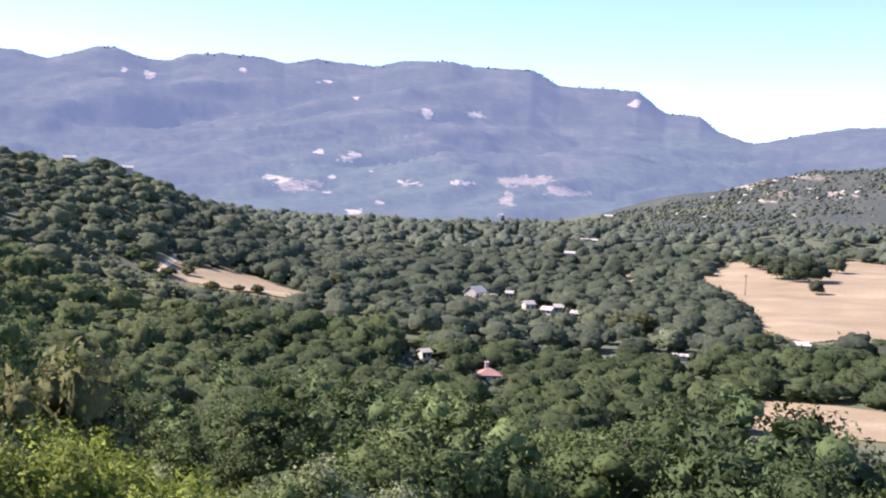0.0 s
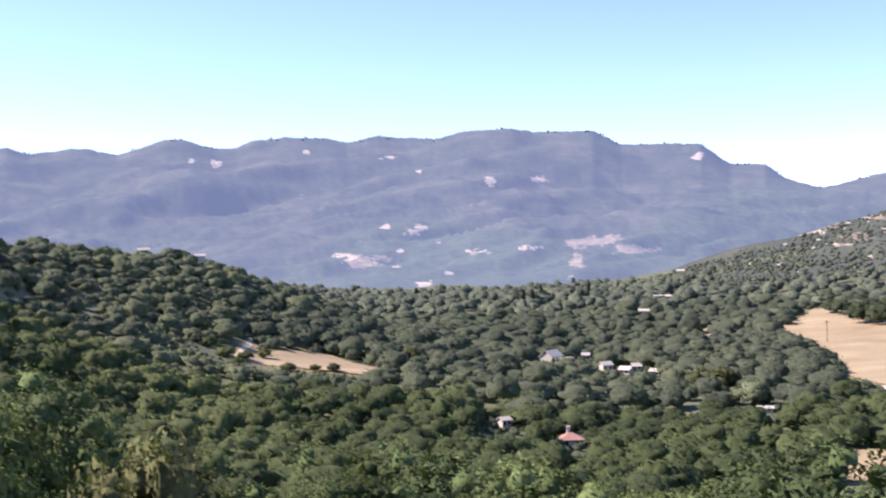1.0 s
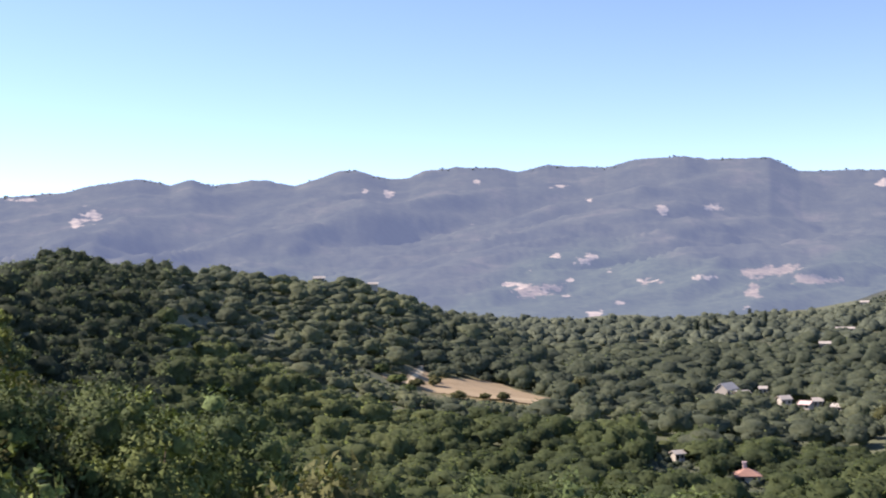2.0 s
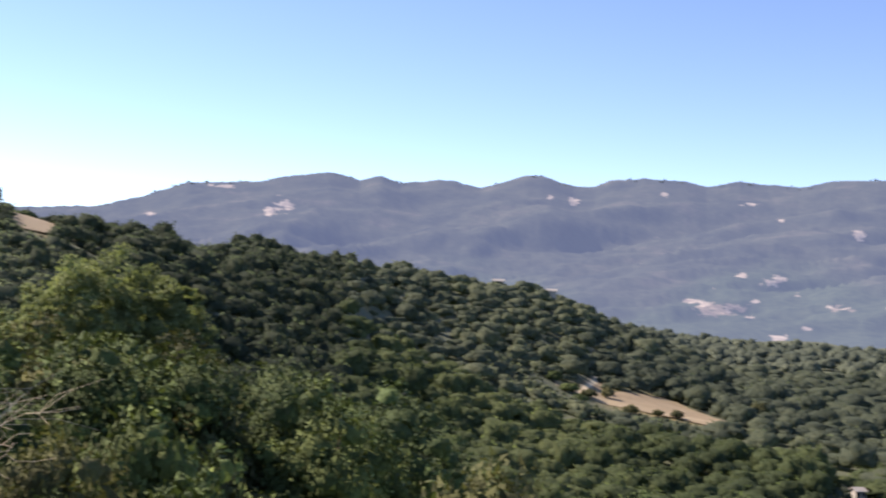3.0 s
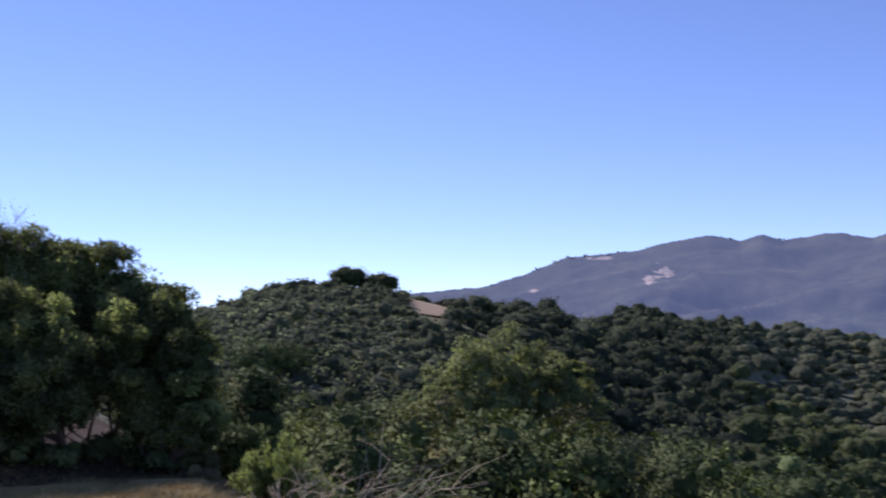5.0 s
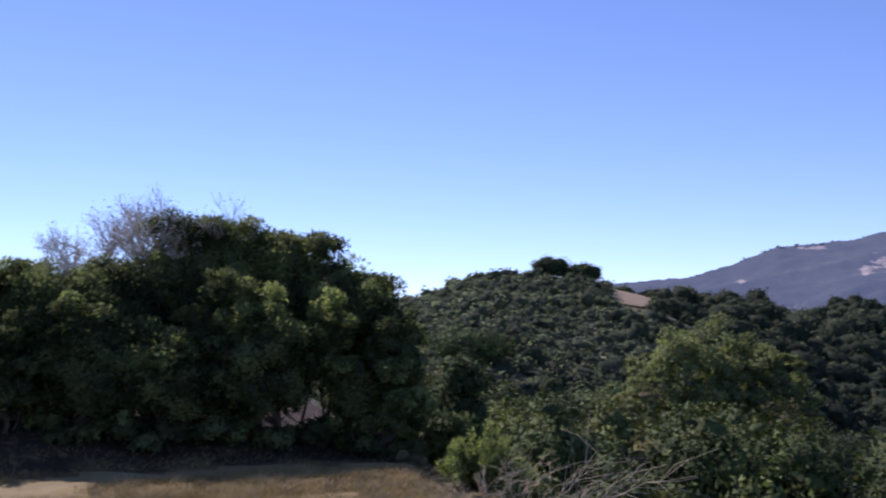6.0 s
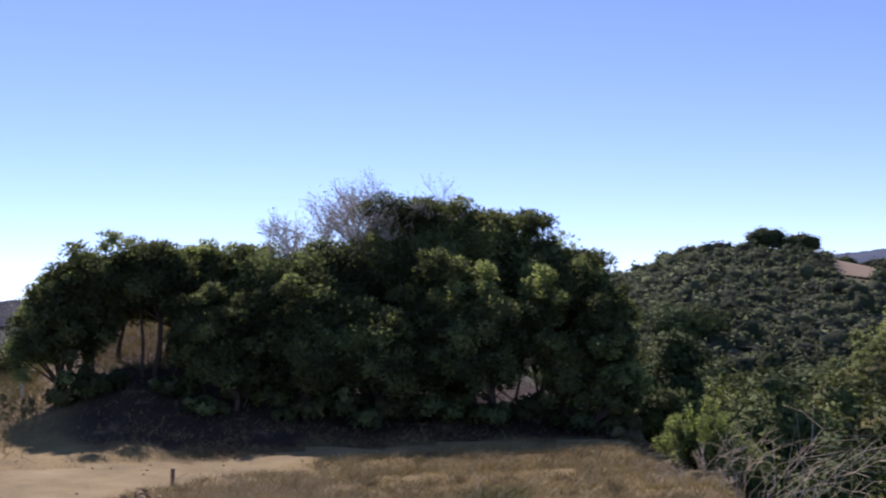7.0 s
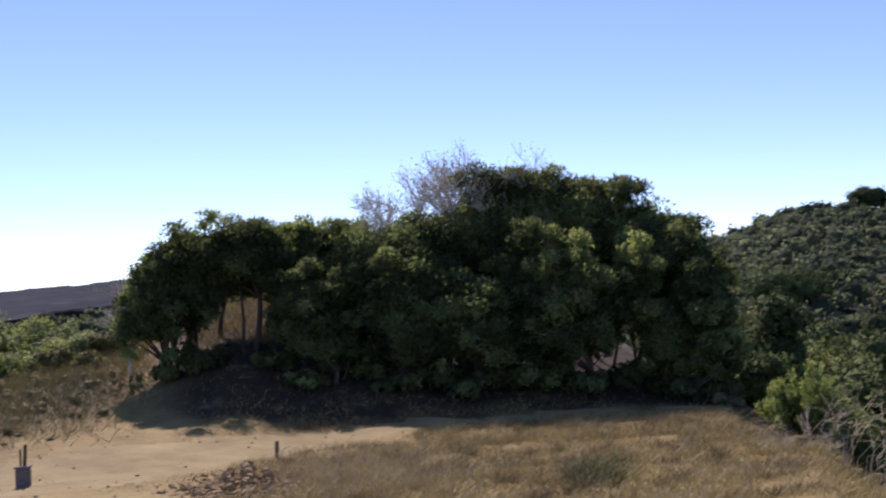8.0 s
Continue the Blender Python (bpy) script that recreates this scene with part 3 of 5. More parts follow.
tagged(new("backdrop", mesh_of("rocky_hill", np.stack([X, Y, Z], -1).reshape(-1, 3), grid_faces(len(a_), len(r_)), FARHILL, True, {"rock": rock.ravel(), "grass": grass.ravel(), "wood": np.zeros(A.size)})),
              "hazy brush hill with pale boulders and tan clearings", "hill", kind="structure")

# ---------------------------------------------------------------- leaves and trees
rng = np.random.default_rng(7)


def unit(v):
    return v / (np.linalg.norm(v, axis=-1, keepdims=True) + 1e-9)


_t = (1 + 5 ** 0.5) / 2
ICO_V = unit(np.array([(-1, _t, 0), (1, _t, 0), (-1, -_t, 0), (1, -_t, 0), (0, -1, _t), (0, 1, _t), (0, -1, -_t), (0, 1, -_t), (_t, 0, -1), (_t, 0, 1), (-_t, 0, -1), (-_t, 0, 1)]))
ICO_F = np.array([(0, 11, 5), (0, 5, 1), (0, 1, 7), (0, 7, 10), (0, 10, 11), (1, 5, 9), (5, 11, 4), (11, 10, 2), (10, 7, 6), (7, 1, 8),
                  (3, 9, 4), (3, 4, 2), (3, 2, 6), (3, 6, 8), (3, 8, 9), (4, 9, 5), (2, 4, 11), (6, 2, 10), (8, 6, 7), (9, 8, 1)])


def ico_sphere(levels):
    V, F = ICO_V, ICO_F
    for _ in range(levels):
        mids, out, vs = {}, [], list(V)

        def mid(i, j):
            key = (min(i, j), max(i, j))
            if key not in mids:
                mids[key] = len(vs)
                vs.append(unit((V[i] + V[j])[None])[0])
            return mids[key]

        for i, j, k in F:
            p, q, w = mid(i, j), mid(j, k), mid(k, i)
            out += [(i, p, w), (j, q, p), (k, w, q), (p, q, w)]
        V, F = np.array(vs), np.array(out)
    return V, F


SPHERES = [ico_sphere(k) for k in range(4)]


def leaf_fan(p, t, b, facing):
    """A three-cornered spray at each place, wound so that its front looks the way the bough does."""
    V = np.stack([p - t[0] - b, p - t[1] + b, p + t[2]], 1)
    wrong = (np.cross(V[:, 1] - V[:, 0], V[:, 2] - V[:, 0]) * facing).sum(1) < 0
    V[wrong] = V[wrong][:, ::-1]
    return V.reshape(-1, 3)


class Dome:
    """The shape of a crown: a dome over a narrower foot, with lumps where boughs stand out and hollows between."""

    def __init__(self, gen, width, height, foot=0.2, lumps=22, rough=0.24, spread=0.42):
        self.c = np.array([0, 0, height * (foot + 1) / 2])
        self.s = np.array([width / 2, width / 2, height * (1 - foot) / 2])
        self.dirs = unit(gen.normal(size=(lumps, 3)) + np.array([0, 0, 0.25]))
        self.amp = gen.uniform(-0.7, 1.0, lumps) * rough
        self.spread = spread

    def radius(self, d):
        q = 1 - d @ self.dirs.T
        bumps = (np.exp(-q / (self.spread ** 2 / 2)) * self.amp).sum(1)
        return 0.88 + np.clip(bumps, -0.45, 0.4)

    def point(self, d, f=1.0):
        rr = self.radius(d) * f
        p = d * rr[:, None]
        p[:, 2] = np.where(p[:, 2] < 0, p[:, 2] * 0.9, p[:, 2])
        return self.c + p * self.s


def dome_crown(dome, count, size, gen, core=1, shrink=0.7, aspect=0.55, depth=(0.84, 1.03), clumps=0, bulk=1.0, jitter=0.35, ball=1, loose=0.1, heart=0.3, wild=0.45, tuft=0.5):
    """A crown of rounded leafy clumps over a dome with sprays of leaves on them, and a core within, coloured dark for
    the inner shade: verts and tris.
    """
    d = unit(gen.normal(size=(count, 3)) + np.array([0, 0, 0.35]))
    balls = []
    if clumps:
        k = np.arange(clumps)
        h = 1 - 1.45 * (k + 0.5) / clumps + gen.uniform(-0.12, 0.12, clumps)
        h = np.clip(h, -0.6, 0.99)
        turn = 2.39996 * k + gen.uniform(-0.5, 0.5, clumps)
        cd = np.stack([np.cos(turn) * np.sqrt(1 - h * h), np.sin(turn) * np.sqrt(1 - h * h), h], 1)
        cr = dome.s.min() * bulk * math.sqrt(3.9 / clumps) * gen.uniform(0.65, 1.35, clumps) * (1 + 0.25 * np.clip(h, 0, 1))
        cr = np.minimum(cr, dome.s.min() * 0.7)
        cc = dome.point(cd, 1.0 + gen.uniform(-1.6 * loose, 0.3 * loose, clumps))
        cc = cc - (cc - dome.c) * (0.75 * cr / np.maximum(np.linalg.norm(cc - dome.c, axis=1), 0.01))[:, None]
        pick = gen.choice(clumps, count, p=cr ** 2 / (cr ** 2).sum())
        d = unit(d + 0.7 * cd[pick])
        p = cc[pick] + d * (cr[pick] * gen.uniform(heart - 0.05, 1.14, count))[:, None] * np.array([1.05, 1.05, 0.85])
        balls = list(zip(cc, cr, cd))
    else:
        p = dome.point(d, gen.uniform(*depth, count))
    hull = unit((p - dome.c) / dome.s) if clumps else d
    nor = unit(0.7 * d + 0.7 * hull + gen.normal(scale=jitter, size=(count, 3)) + np.array([0, 0, 0.15]))
    t = unit(np.cross(nor, gen.normal(size=(count, 3))) + tuft * d + np.array([0, 0, 0.4 * tuft]))
    b = unit(np.cross(nor, t))
    s = size * gen.uniform(0.5, 1.4, count)[:, None]
    facing = unit(0.8 * d + 0.4 * hull + gen.normal(scale=wild, size=(count, 3)) + np.array([0, 0, 0.12]))
    V = leaf_fan(p, (t * s * 0.6, t * s * 0.35, t * s * 0.9), b * s * aspect, facing)
    T = np.arange(3 * count).reshape(-1, 3)
    sv, sf = SPHERES[core]
    sf = sf[sv[sf].mean(1)[:, 2] > -0.55]
    inner = dome.c + sv * dome.s * (0.68 * shrink) * gen.uniform(0.85, 1.05, (len(sv), 1)) if clumps else dome.point(sv, shrink * gen.uniform(0.93, 1.05, len(sv)))
    ns = [np.repeat(facing, 3, 0), sv]
    vs, fs, o = [V, inner], [T, sf + len(V)], len(V) + len(sv)
    tones = [np.full(o, 0.5)]
    if clumps:
        shade = gen.uniform(0, 1, clumps)
        # the core gets the darkest tone: shade inside the crown put into its colour
        tones = [np.repeat(shade[pick], 3), np.full(len(sv), 0.0)]
        bv, bf = SPHERES[ball]
        for n, (c, rad, out) in enumerate(balls):
            keep = bf[(bv[bf].mean(1) @ out) > -0.25]
            vs.append(c + bv * rad * heart * gen.uniform(0.6, 1.15, (len(bv), 1)) * np.array([1.05, 1.05, 0.85]))
            ns.append(unit(0.85 * bv + 0.3 * out + gen.normal(scale=0.12, size=bv.shape)))
            fs.append(keep + o)
            o += len(bv)
            tones.append(np.full(len(bv), shade[n]))
    return np.concatenate(vs), np.concatenate(fs), np.concatenate(tones), np.concatenate(ns)


def lobed_crown(gen, width, height, level, leaves, size, lobes=10):
    """The crown of a tree seen from afar: one skin over overlapping rounded boughs, roughened with sprays of leaves."""
    c, half = np.array([0, 0, height * 0.46]), np.array([width / 2, width / 2, height * 0.54])
    k = np.arange(lobes)
    h = np.clip(1 - 1.5 * (k + 0.5) / lobes + gen.uniform(-0.2, 0.2, lobes), -0.5, 0.98)
    turn = 2.39996 * k + gen.uniform(-0.6, 0.6, lobes)
    at = np.stack([np.cos(turn) * np.sqrt(1 - h * h), np.sin(turn) * np.sqrt(1 - h * h), h], 1) * gen.uniform(0.58, 0.80, (lobes, 1))
    rad = gen.uniform(0.75, 1.2, lobes) * 1.25 / math.sqrt(lobes)
    shade = gen.uniform(-0.5, 0.5, lobes)

    def skin(d):
        q = d @ at.T
        under = rad ** 2 - (at ** 2).sum(1) + q * q
        reach = np.where(under > 0, q + np.sqrt(np.maximum(under, 0)), 0.0)
        w = reach.argmax(1)
        rr = np.maximum(reach.max(1), 0.55)
        n = np.where((reach.max(1) > 0.55)[:, None], unit(d * rr[:, None] - at[w]), d)
        return rr, unit(0.6 * n + 0.4 * d + np.array([0, 0, 0.35])), shade[w]

    sv, sf = SPHERES[level]
    sf = sf[sv[sf].mean(1)[:, 2] > -0.6]
    rr, n, tone = skin(sv)
    V = c + sv * (rr * gen.uniform(0.80, 0.98, len(sv)))[:, None] * half
    d = unit(gen.normal(size=(leaves, 3)) + np.array([0, 0, 0.45]))
    rr, ln, lt = skin(d)
    p = c + d * (rr * gen.uniform(0.80, 1.10, leaves))[:, None] * half
    t = unit(np.cross(d, gen.normal(size=(leaves, 3))) + 0.5 * d + np.array([0, 0, 0.2]))
    b = unit(np.cross(t, d + gen.normal(scale=0.4, size=(leaves, 3))))
    z = size * gen.uniform(0.5, 1.4, leaves)[:, None]
    ln = unit(ln + gen.normal(scale=0.28, size=ln.shape))
    L = leaf_fan(p, (t * z * 0.6, t * z * 0.4, t * z * 0.9), b * z * 0.5, ln)
    return (np.concatenate([V, L]), np.concatenate([sf, np.arange(3 * leaves).reshape(-1, 3) + len(V)]),
            np.concatenate([tone, np.repeat(lt, 3)]), np.concatenate([n, np.repeat(ln, 3, 0)]))


def limb(bm, p, q, r0, r1, sides=6, bend=0.0, gen=None, rings=4):
    """A tapered, slightly crooked limb from p to q."""
    p, q = Vector(p), Vector(q)
    axis = (q - p).normalized()
    side = axis.cross(Vector((0.3, 0.2, 1))).normalized() if abs(axis.z) < 0.95 else Vector((1, 0, 0))
    up = axis.cross(side)
    last = None
    off = Vector((gen.uniform(-1, 1), gen.uniform(-1, 1), 0)) * bend if gen is not None else Vector((0, 0, 0))
    for i in range(rings + 1):
        f = i / rings
        c = p.lerp(q, f) + off * math.sin(math.pi * f)
        rr = r0 + (r1 - r0) * f
        ring = [bm.verts.new(c + (side * math.cos(2 * math.pi * k / sides) + up * math.sin(2 * math.pi * k / sides)) * rr) for k in range(sides)]
        if last:
            for k in range(sides):
                bm.faces.new((last[k], last[(k + 1) % sides], ring[(k + 1) % sides], ring[k]))
        last = ring
    bm.faces.new(last)


def tree(name, label, category, group, at, dome, count, size, leaf, gen, trunk_r, stems=1, core=2, shrink=0.6, boughs=5, sides=6, clumps=26, bulk=1.0, lean=0.0, aspect=0.55, jitter=0.25, split=False, ball=0, loose=0.1, heart=0.55, wild=0.45, tuft=0.5, crown=None):
    """A tree: trunk with boughs into its crown, and a crown of leaf sprays."""
    top = thing(name, label, category, group, at)
    bm = bmesh.new()
    reach = dome.point(unit(gen.normal(size=(boughs * stems, 3)) + np.array([0, 0, 0.5])), 0.75)
    for s in range(stems):
        bx, by = (gen.uniform(-0.2, 0.2, 2) * dome.s[0]) if stems > 1 else (0.0, 0.0)
        fork = Vector((bx * 1.8 + lean * gen.uniform(-1, 1), by * 1.8 + lean * gen.uniform(-1, 1), dome.c[2] - dome.s[2] * 0.55))
        limb(bm, (bx, by, -0.5), fork, trunk_r * 1.25, trunk_r * 0.8, sides, 0.12 * dome.c[2], gen, 4)
        if split:
            stem = part("trunk", from_bm("trunk", bm, BARK, True), top)
            bm = bmesh.new()
        for q in reach[s::stems]:
            wood = bmesh.new() if split else bm
            limb(wood, fork, q, trunk_r * 0.6, trunk_r * 0.12, max(3, sides - 2), 0.06 * dome.c[2], gen, 2)
            if split:
                part("bough", from_bm("bough", wood, BARK, True), stem)
        if not split and s == stems - 1:
            part("trunk", from_bm("trunk", bm, BARK, True), top)
            bm = bmesh.new()
    bm.free()
    V, F, tones, N = crown or dome_crown(dome, count, size, gen, core, shrink, clumps=clumps, bulk=bulk, aspect=aspect, jitter=jitter, ball=ball, loose=loose, heart=heart, wild=wild, tuft=tuft)
    part("crown", mesh_of("crown", V, F, leaf, True, {"clump": tones}, N), top)
    return top


def seat_at(az, r, turn=0.0, scale=1.0, sink=0.15, squash=1.0):
    return Matrix.LocRotScale(spot(az, r, sink), Euler((0, 0, turn)), (scale, scale, scale * squash))


# ---------------------------------------------------------------- houses in the valley


def box_bm(bm, x0, x1, y0, y1, z0, z1):
    v = [bm.verts.new((x, y, z)) for z in (z0, z1) for x, y in ((x0, y0), (x1, y0), (x1, y1), (x0, y1))]
    for f in ((3, 2, 1, 0), (4, 5, 6, 7), (0, 1, 5, 4), (1, 2, 6, 5), (2, 3, 7, 6), (3, 0, 4, 7)):
        bm.faces.new([v[i] for i in f])


def box_mesh(name, mat, *spans):
    bm = bmesh.new()
    for s in spans:
        box_bm(bm, *s)
    return from_bm(name, bm, mat)


def gable_mesh(name, mat, w, d, z0, rise, over=0.5, thick=0.25):
    """Two roof slopes with thickness; the ridge runs along x."""
    bm = bmesh.new()
    hw, hd = w / 2 + over, d / 2 + over
    for s in (-1, 1):
        lo = [(-hw, s * hd, z0), (hw, s * hd, z0), (hw, 0, z0 + rise), (-hw, 0, z0 + rise)]
        v = [bm.verts.new(p) for p in lo] + [bm.verts.new((p[0], p[1], p[2] + thick)) for p in lo]
        for f in ((0, 1, 2, 3), (4, 5, 6, 7), (0, 1, 5, 4), (1, 2, 6, 5), (2, 3, 7, 6), (3, 0, 4, 7)):
            bm.faces.new([v[i] for i in f])
    return from_bm(name, bm, mat)


def hip_mesh(name, mat, w, d, z0, rise, over=0.6):
    bm = bmesh.new()
    hw, hd, rg = w / 2 + over, d / 2 + over, max(0.3, w / 2 - d / 2)
    base = [bm.verts.new(p) for p in ((-hw, -hd, z0), (hw, -hd, z0), (hw, hd, z0), (-hw, hd, z0))]
    eave = [bm.verts.new(v.co + Vector((0, 0, 0.2))) for v in base]
    r1, r2 = bm.verts.new((-rg, 0, z0 + rise)), bm.verts.new((rg, 0, z0 + rise))
    bm.faces.new(base[::-1])
    for k in range(4):
        bm.faces.new((base[k], base[(k + 1) % 4], eave[(k + 1) % 4], eave[k]))
    for f in ((eave[0], eave[1], r2, r1), (eave[1], eave[2], r2), (eave[2], eave[3], r1, r2), (eave[3], eave[0], r1)):
        bm.faces.new(f)
    return from_bm(name, bm, mat)


HOUSES = []   # azimuth, distance, half-width: no trees before them


def house(az, r, turn, w, d, h, rise, wall_mat, roof_mat, label, roof="gable", chimney=False, raise_by=0.0, open_front=True):
    """A house in the valley; turn: of its long side against the line of sight."""
    if open_front:
        HOUSES.append((az, r, w))
    top = thing("house", label, "house", "valley houses", Matrix.Translation(spot(az, r)) @ Matrix.Rotation(radians(az + turn), 4, "Z"))
    part("wall", box_mesh("wall", wall_mat, (-w / 2, w / 2, -d / 2, d / 2, -2.5, h + raise_by)), top)
    made = gable_mesh if roof == "gable" else hip_mesh
    rf = part("roof", made("roof", roof_mat, w, d, h + raise_by, rise), top)
    if roof == "gable":
        for s in (-1, 1):
            bm = bmesh.new()
            a_, b_ = s * w / 2, s * (w / 2 - 0.2)
            v = [bm.verts.new(p) for p in ((a_, -d / 2, h), (a_, d / 2, h), (a_, 0, h + rise * d / (d + 1.0)), (b_, -d / 2, h), (b_, d / 2, h), (b_, 0, h + rise * d / (d + 1.0)))]
            for f in ((0, 1, 2), (3, 4, 5), (0, 1, 4, 3), (1, 2, 5, 4), (2, 0, 3, 5)):
                bm.faces.new([v[i] for i in f])
            part("gable_wall", from_bm("gable_wall", bm, wall_mat), top)
    n = max(2, int(w / 3))
    for k in range(n):
        x = -w / 2 + w * (k + 0.5) / n
        part("window", box_mesh("window", DARKPANE, (x - 0.5, x + 0.5, -d / 2 - 0.06, -d / 2 + 0.05, 0.9, 2.1)), top)
    part("door", box_mesh("door", TIMBER, (-w / 2 + 0.2, -w / 2 + 1.1, -d / 2 - 0.05, -d / 2 + 0.05, -0.2, 2.0)), top)
    if chimney:
        part("chimney", box_mesh("chimney", PINK, (-1.1, -0.1, 0.4, 1.4, h + 1, h + rise + 1.5), (-1.25, 0.05, 0.25, 1.55, h + rise + 1.5, h + rise + 1.75)), rf)
    return top


house(-5.1, 571, 55, 9, 7, 2.8, 3.0, PLASTER, PLASTER, "small white house with a steep gable roof")
house(-5.85, 562, 20, 6, 5, 2.4, 1.6, PLASTER, SHEET, "low white shed with a pale metal roof")
house(-6.8, 588, 0, 3.5, 3.5, 2.4, 1.2, PLASTER, SHEET, "small white shed among oaks")
house(-7.75, 545, 30, 5, 4.5, 2.6, 1.6, PLASTER, SHEET, "white bungalow with a pale metal roof")
house(-8.75, 536, -25, 5, 5, 2.2, 1.4, PLASTER, PINK, "white bungalow with a pale pink roof")
house(-9.25, 545, 10, 4, 4, 2.2, 1.5, PLASTER, SHEET, "small white outbuilding with a metal roof")
house(-10.2, 528, -30, 5, 4, 2.2, 1.2, PLASTER, SHEET, "small white outbuilding beside others")
house(-5.95, 349, 8, 6.6, 5.6, 2.4, 2.0, PLASTER, CLAY, "villa with a terracotta hip roof and tall chimney", "hip", True)
house(-10.6, 1058, 4, 15, 8, 3.5, 1.4, PLASTER, SHEET, "long white hall with a low metal roof")
house(-9.7, 882, 0, 8, 6, 3.0, 1.6, PLASTER, SHEET, "white barn with a pale roof in the woods")
house(-2.7, 372, 30, 3.2, 3.0, 2.2, 1.0, PLASTER, SHEET, "small white shed beside a lawn")
house(-15.3, 405, 0, 5.0, 4, 1.5, 0.6, SHEET, SHEET, "flat pale-roofed shed among oaks")
house(-20.95, 438, 12, 5.0, 4, 2.8, 1.2, PINK, PINK, "pale shed at the edge of the field")
house(-11.5, 1400, 0, 9, 7, 4.0, 2.0, PLASTER, SHEET, "far white house at the mountain foot")
house(14.64, 726, 5, 6.5, 4, 3.0, 1.5, PLASTER, SHEET, "white house on the wooded ridge", raise_by=2.6, open_front=False)
house(13.47, 736, -8, 4.6, 4, 3.0, 1.2, PLASTER, CLAY, "pale house on the wooded ridge", raise_by=1.8, open_front=False)
house(12.0, 746, 3, 6.0, 4, 3.0, 1.4, PLASTER, SHEET, "bright white house on the wooded ridge", raise_by=2.9, open_front=False)


def lawn_mask(az, r):
    return step(1.1, 0.9, np.hypot((az + 2.35) / 0.6, (r - 347) / 7) + 0.8 * (fbm(az * 3, r / 6, 3, 19) - 0.5))


LAWN = plain("yellow_green_lawn", (0.30, 0.34, 0.09), 0.95, 1.0, 0.5)
sheet("lawn", "yellow-green lawn beside a small shed", -3.3, -1.4, 330, 360, lawn_mask, LAWN, 0.5, 40, 24)
HOUSES.append((-2.35, 352, 6))


def clear_of_houses(az, r):
    ok = np.ones(len(az), bool)
    for a0, r0, w in HOUSES:
        wide = np.degrees((w * 0.5 + 5.0) / r0)
        reach = 42 if r0 < 450 else 44 if r0 < 800 else 60
        ok &= ~((np.abs(az - a0) < wide) & (r > r0 - reach) & (r < r0 + 6 + w * 0.5))
    return ok


def in_view(az, r):
    """Leaves out what the near ridge hides."""
    crest = np.interp(az, [8, 9, 11, 13, 17.5, 19.7, 22, 27, 32, 40, 48], [2300, 1000, 880, 840, 800, 740, 660, 590, 480, 410, 430])
    return (r < crest) & clear_of_houses(az, r)


# a pole in the big field
pole = thing("utility_pole", "weathered timber utility pole in the dry field", "utility pole", at=Matrix.Translation(spot(-18.2, 640)))
part("post", box_mesh("post", TIMBER, (-0.16, 0.16, -0.16, 0.16, -0.5, 11.6)), pole)
part("crossarm", box_mesh("crossarm", TIMBER, (-1.3, 1.3, -0.22, -0.1, 10.6, 10.85)), pole)

# ---------------------------------------------------------------- the oaks on the bank above the track


GROVE = [  # azimuth, distance, width, height of the top in degrees
    (75.5, 36.8, 2, 1.6), (74.3, 37.2, 2.3, 2.8), (73.4, 37.4, 1.9, 3.2), (70.8, 37.8, 2.6, 3.2), (71.9, 39.6, 2.4, 2.3), (70.2, 40, 2.4, 2), (68.2, 36.4, 2.3, 3.2),
    (66.4, 36.8, 2.8, 3.3), (65.3, 37.2, 2.6, 3.2), (64.2, 35.8, 3.4, 2.9), (61.4, 35.8, 3.8, 2.9), (58.2, 37.4, 3.5, 4.8), (56.2, 37.6, 3.5, 5.3), (53.8, 37.4, 3.3, 4.7),
    (51.9, 36.8, 3, 3.8), (50.3, 36, 2.8, 2.5), (48.9, 35.4, 2, 1.2), (59.6, 35, 2.4, -0.9), (62.9, 35, 2.6, -0.2), (67.6, 35.2, 1.8, -1.0), (55, 35.2, 2.8, 0.1),
    (48.2, 34.9, 1.6, -1.9)]
shade = np.random.default_rng(11)
for az, r, wd, top_el in GROVE:
    low = 0.22 if 70.7 < az < 71 else 0.12 if 70 < az < 72.2 else -0.1 if az > 72.2 else 0.05 if top_el > 0.5 else -0.1     # bare trunks stand round one gap
    r = r + (0.6 if az < 70 and top_el > 0.5 else -1.3)
    ht = r * math.tan(radians(top_el + 0.5 + 0.3 * float(step(48, 53, az) * step(60, 57, az)))) + EYE - spot(az, r).z
    dome = Dome(shade, wd * 1.2, ht + 0.3, low, 30, 0.3, 0.3)
    tree("live_oak", "dark green live oak on the bank above the track", "tree", "oaks above the track", seat_at(az, r, shade.uniform(0, 6)), dome, int(2150 * wd * wd), 0.092, LEAF_DARK, shade, 0.09, 1, 2, 0.62, 7, 7, 58, 0.98, 0.6, 0.36, 0.45, True, 0, 0.24, 0.45, 0.8, 0.7)
# smaller crowns standing out at the top
SHOOTS = [(74.7, 37, 0.9, 2.7), (73.2, 37.4, 1.0, 3.3), (71.3, 37.6, 0.9, 3.4), (70.1, 38.0, 0.9, 3.5), (68.9, 38.6, 0.8, 3.4), (67.6, 38.8, 0.9, 3.4),
          (57.3, 39.6, 1.4, 5.2), (55.2, 39.4, 1.3, 5.3), (53.4, 39.2, 1.2, 4.4), (60.0, 39, 1.4, 4.1), (63.0, 38.8, 1.2, 3.4), (51.0, 38.6, 1.2, 3.4), (49.9, 37, 1.1, 2.4)]
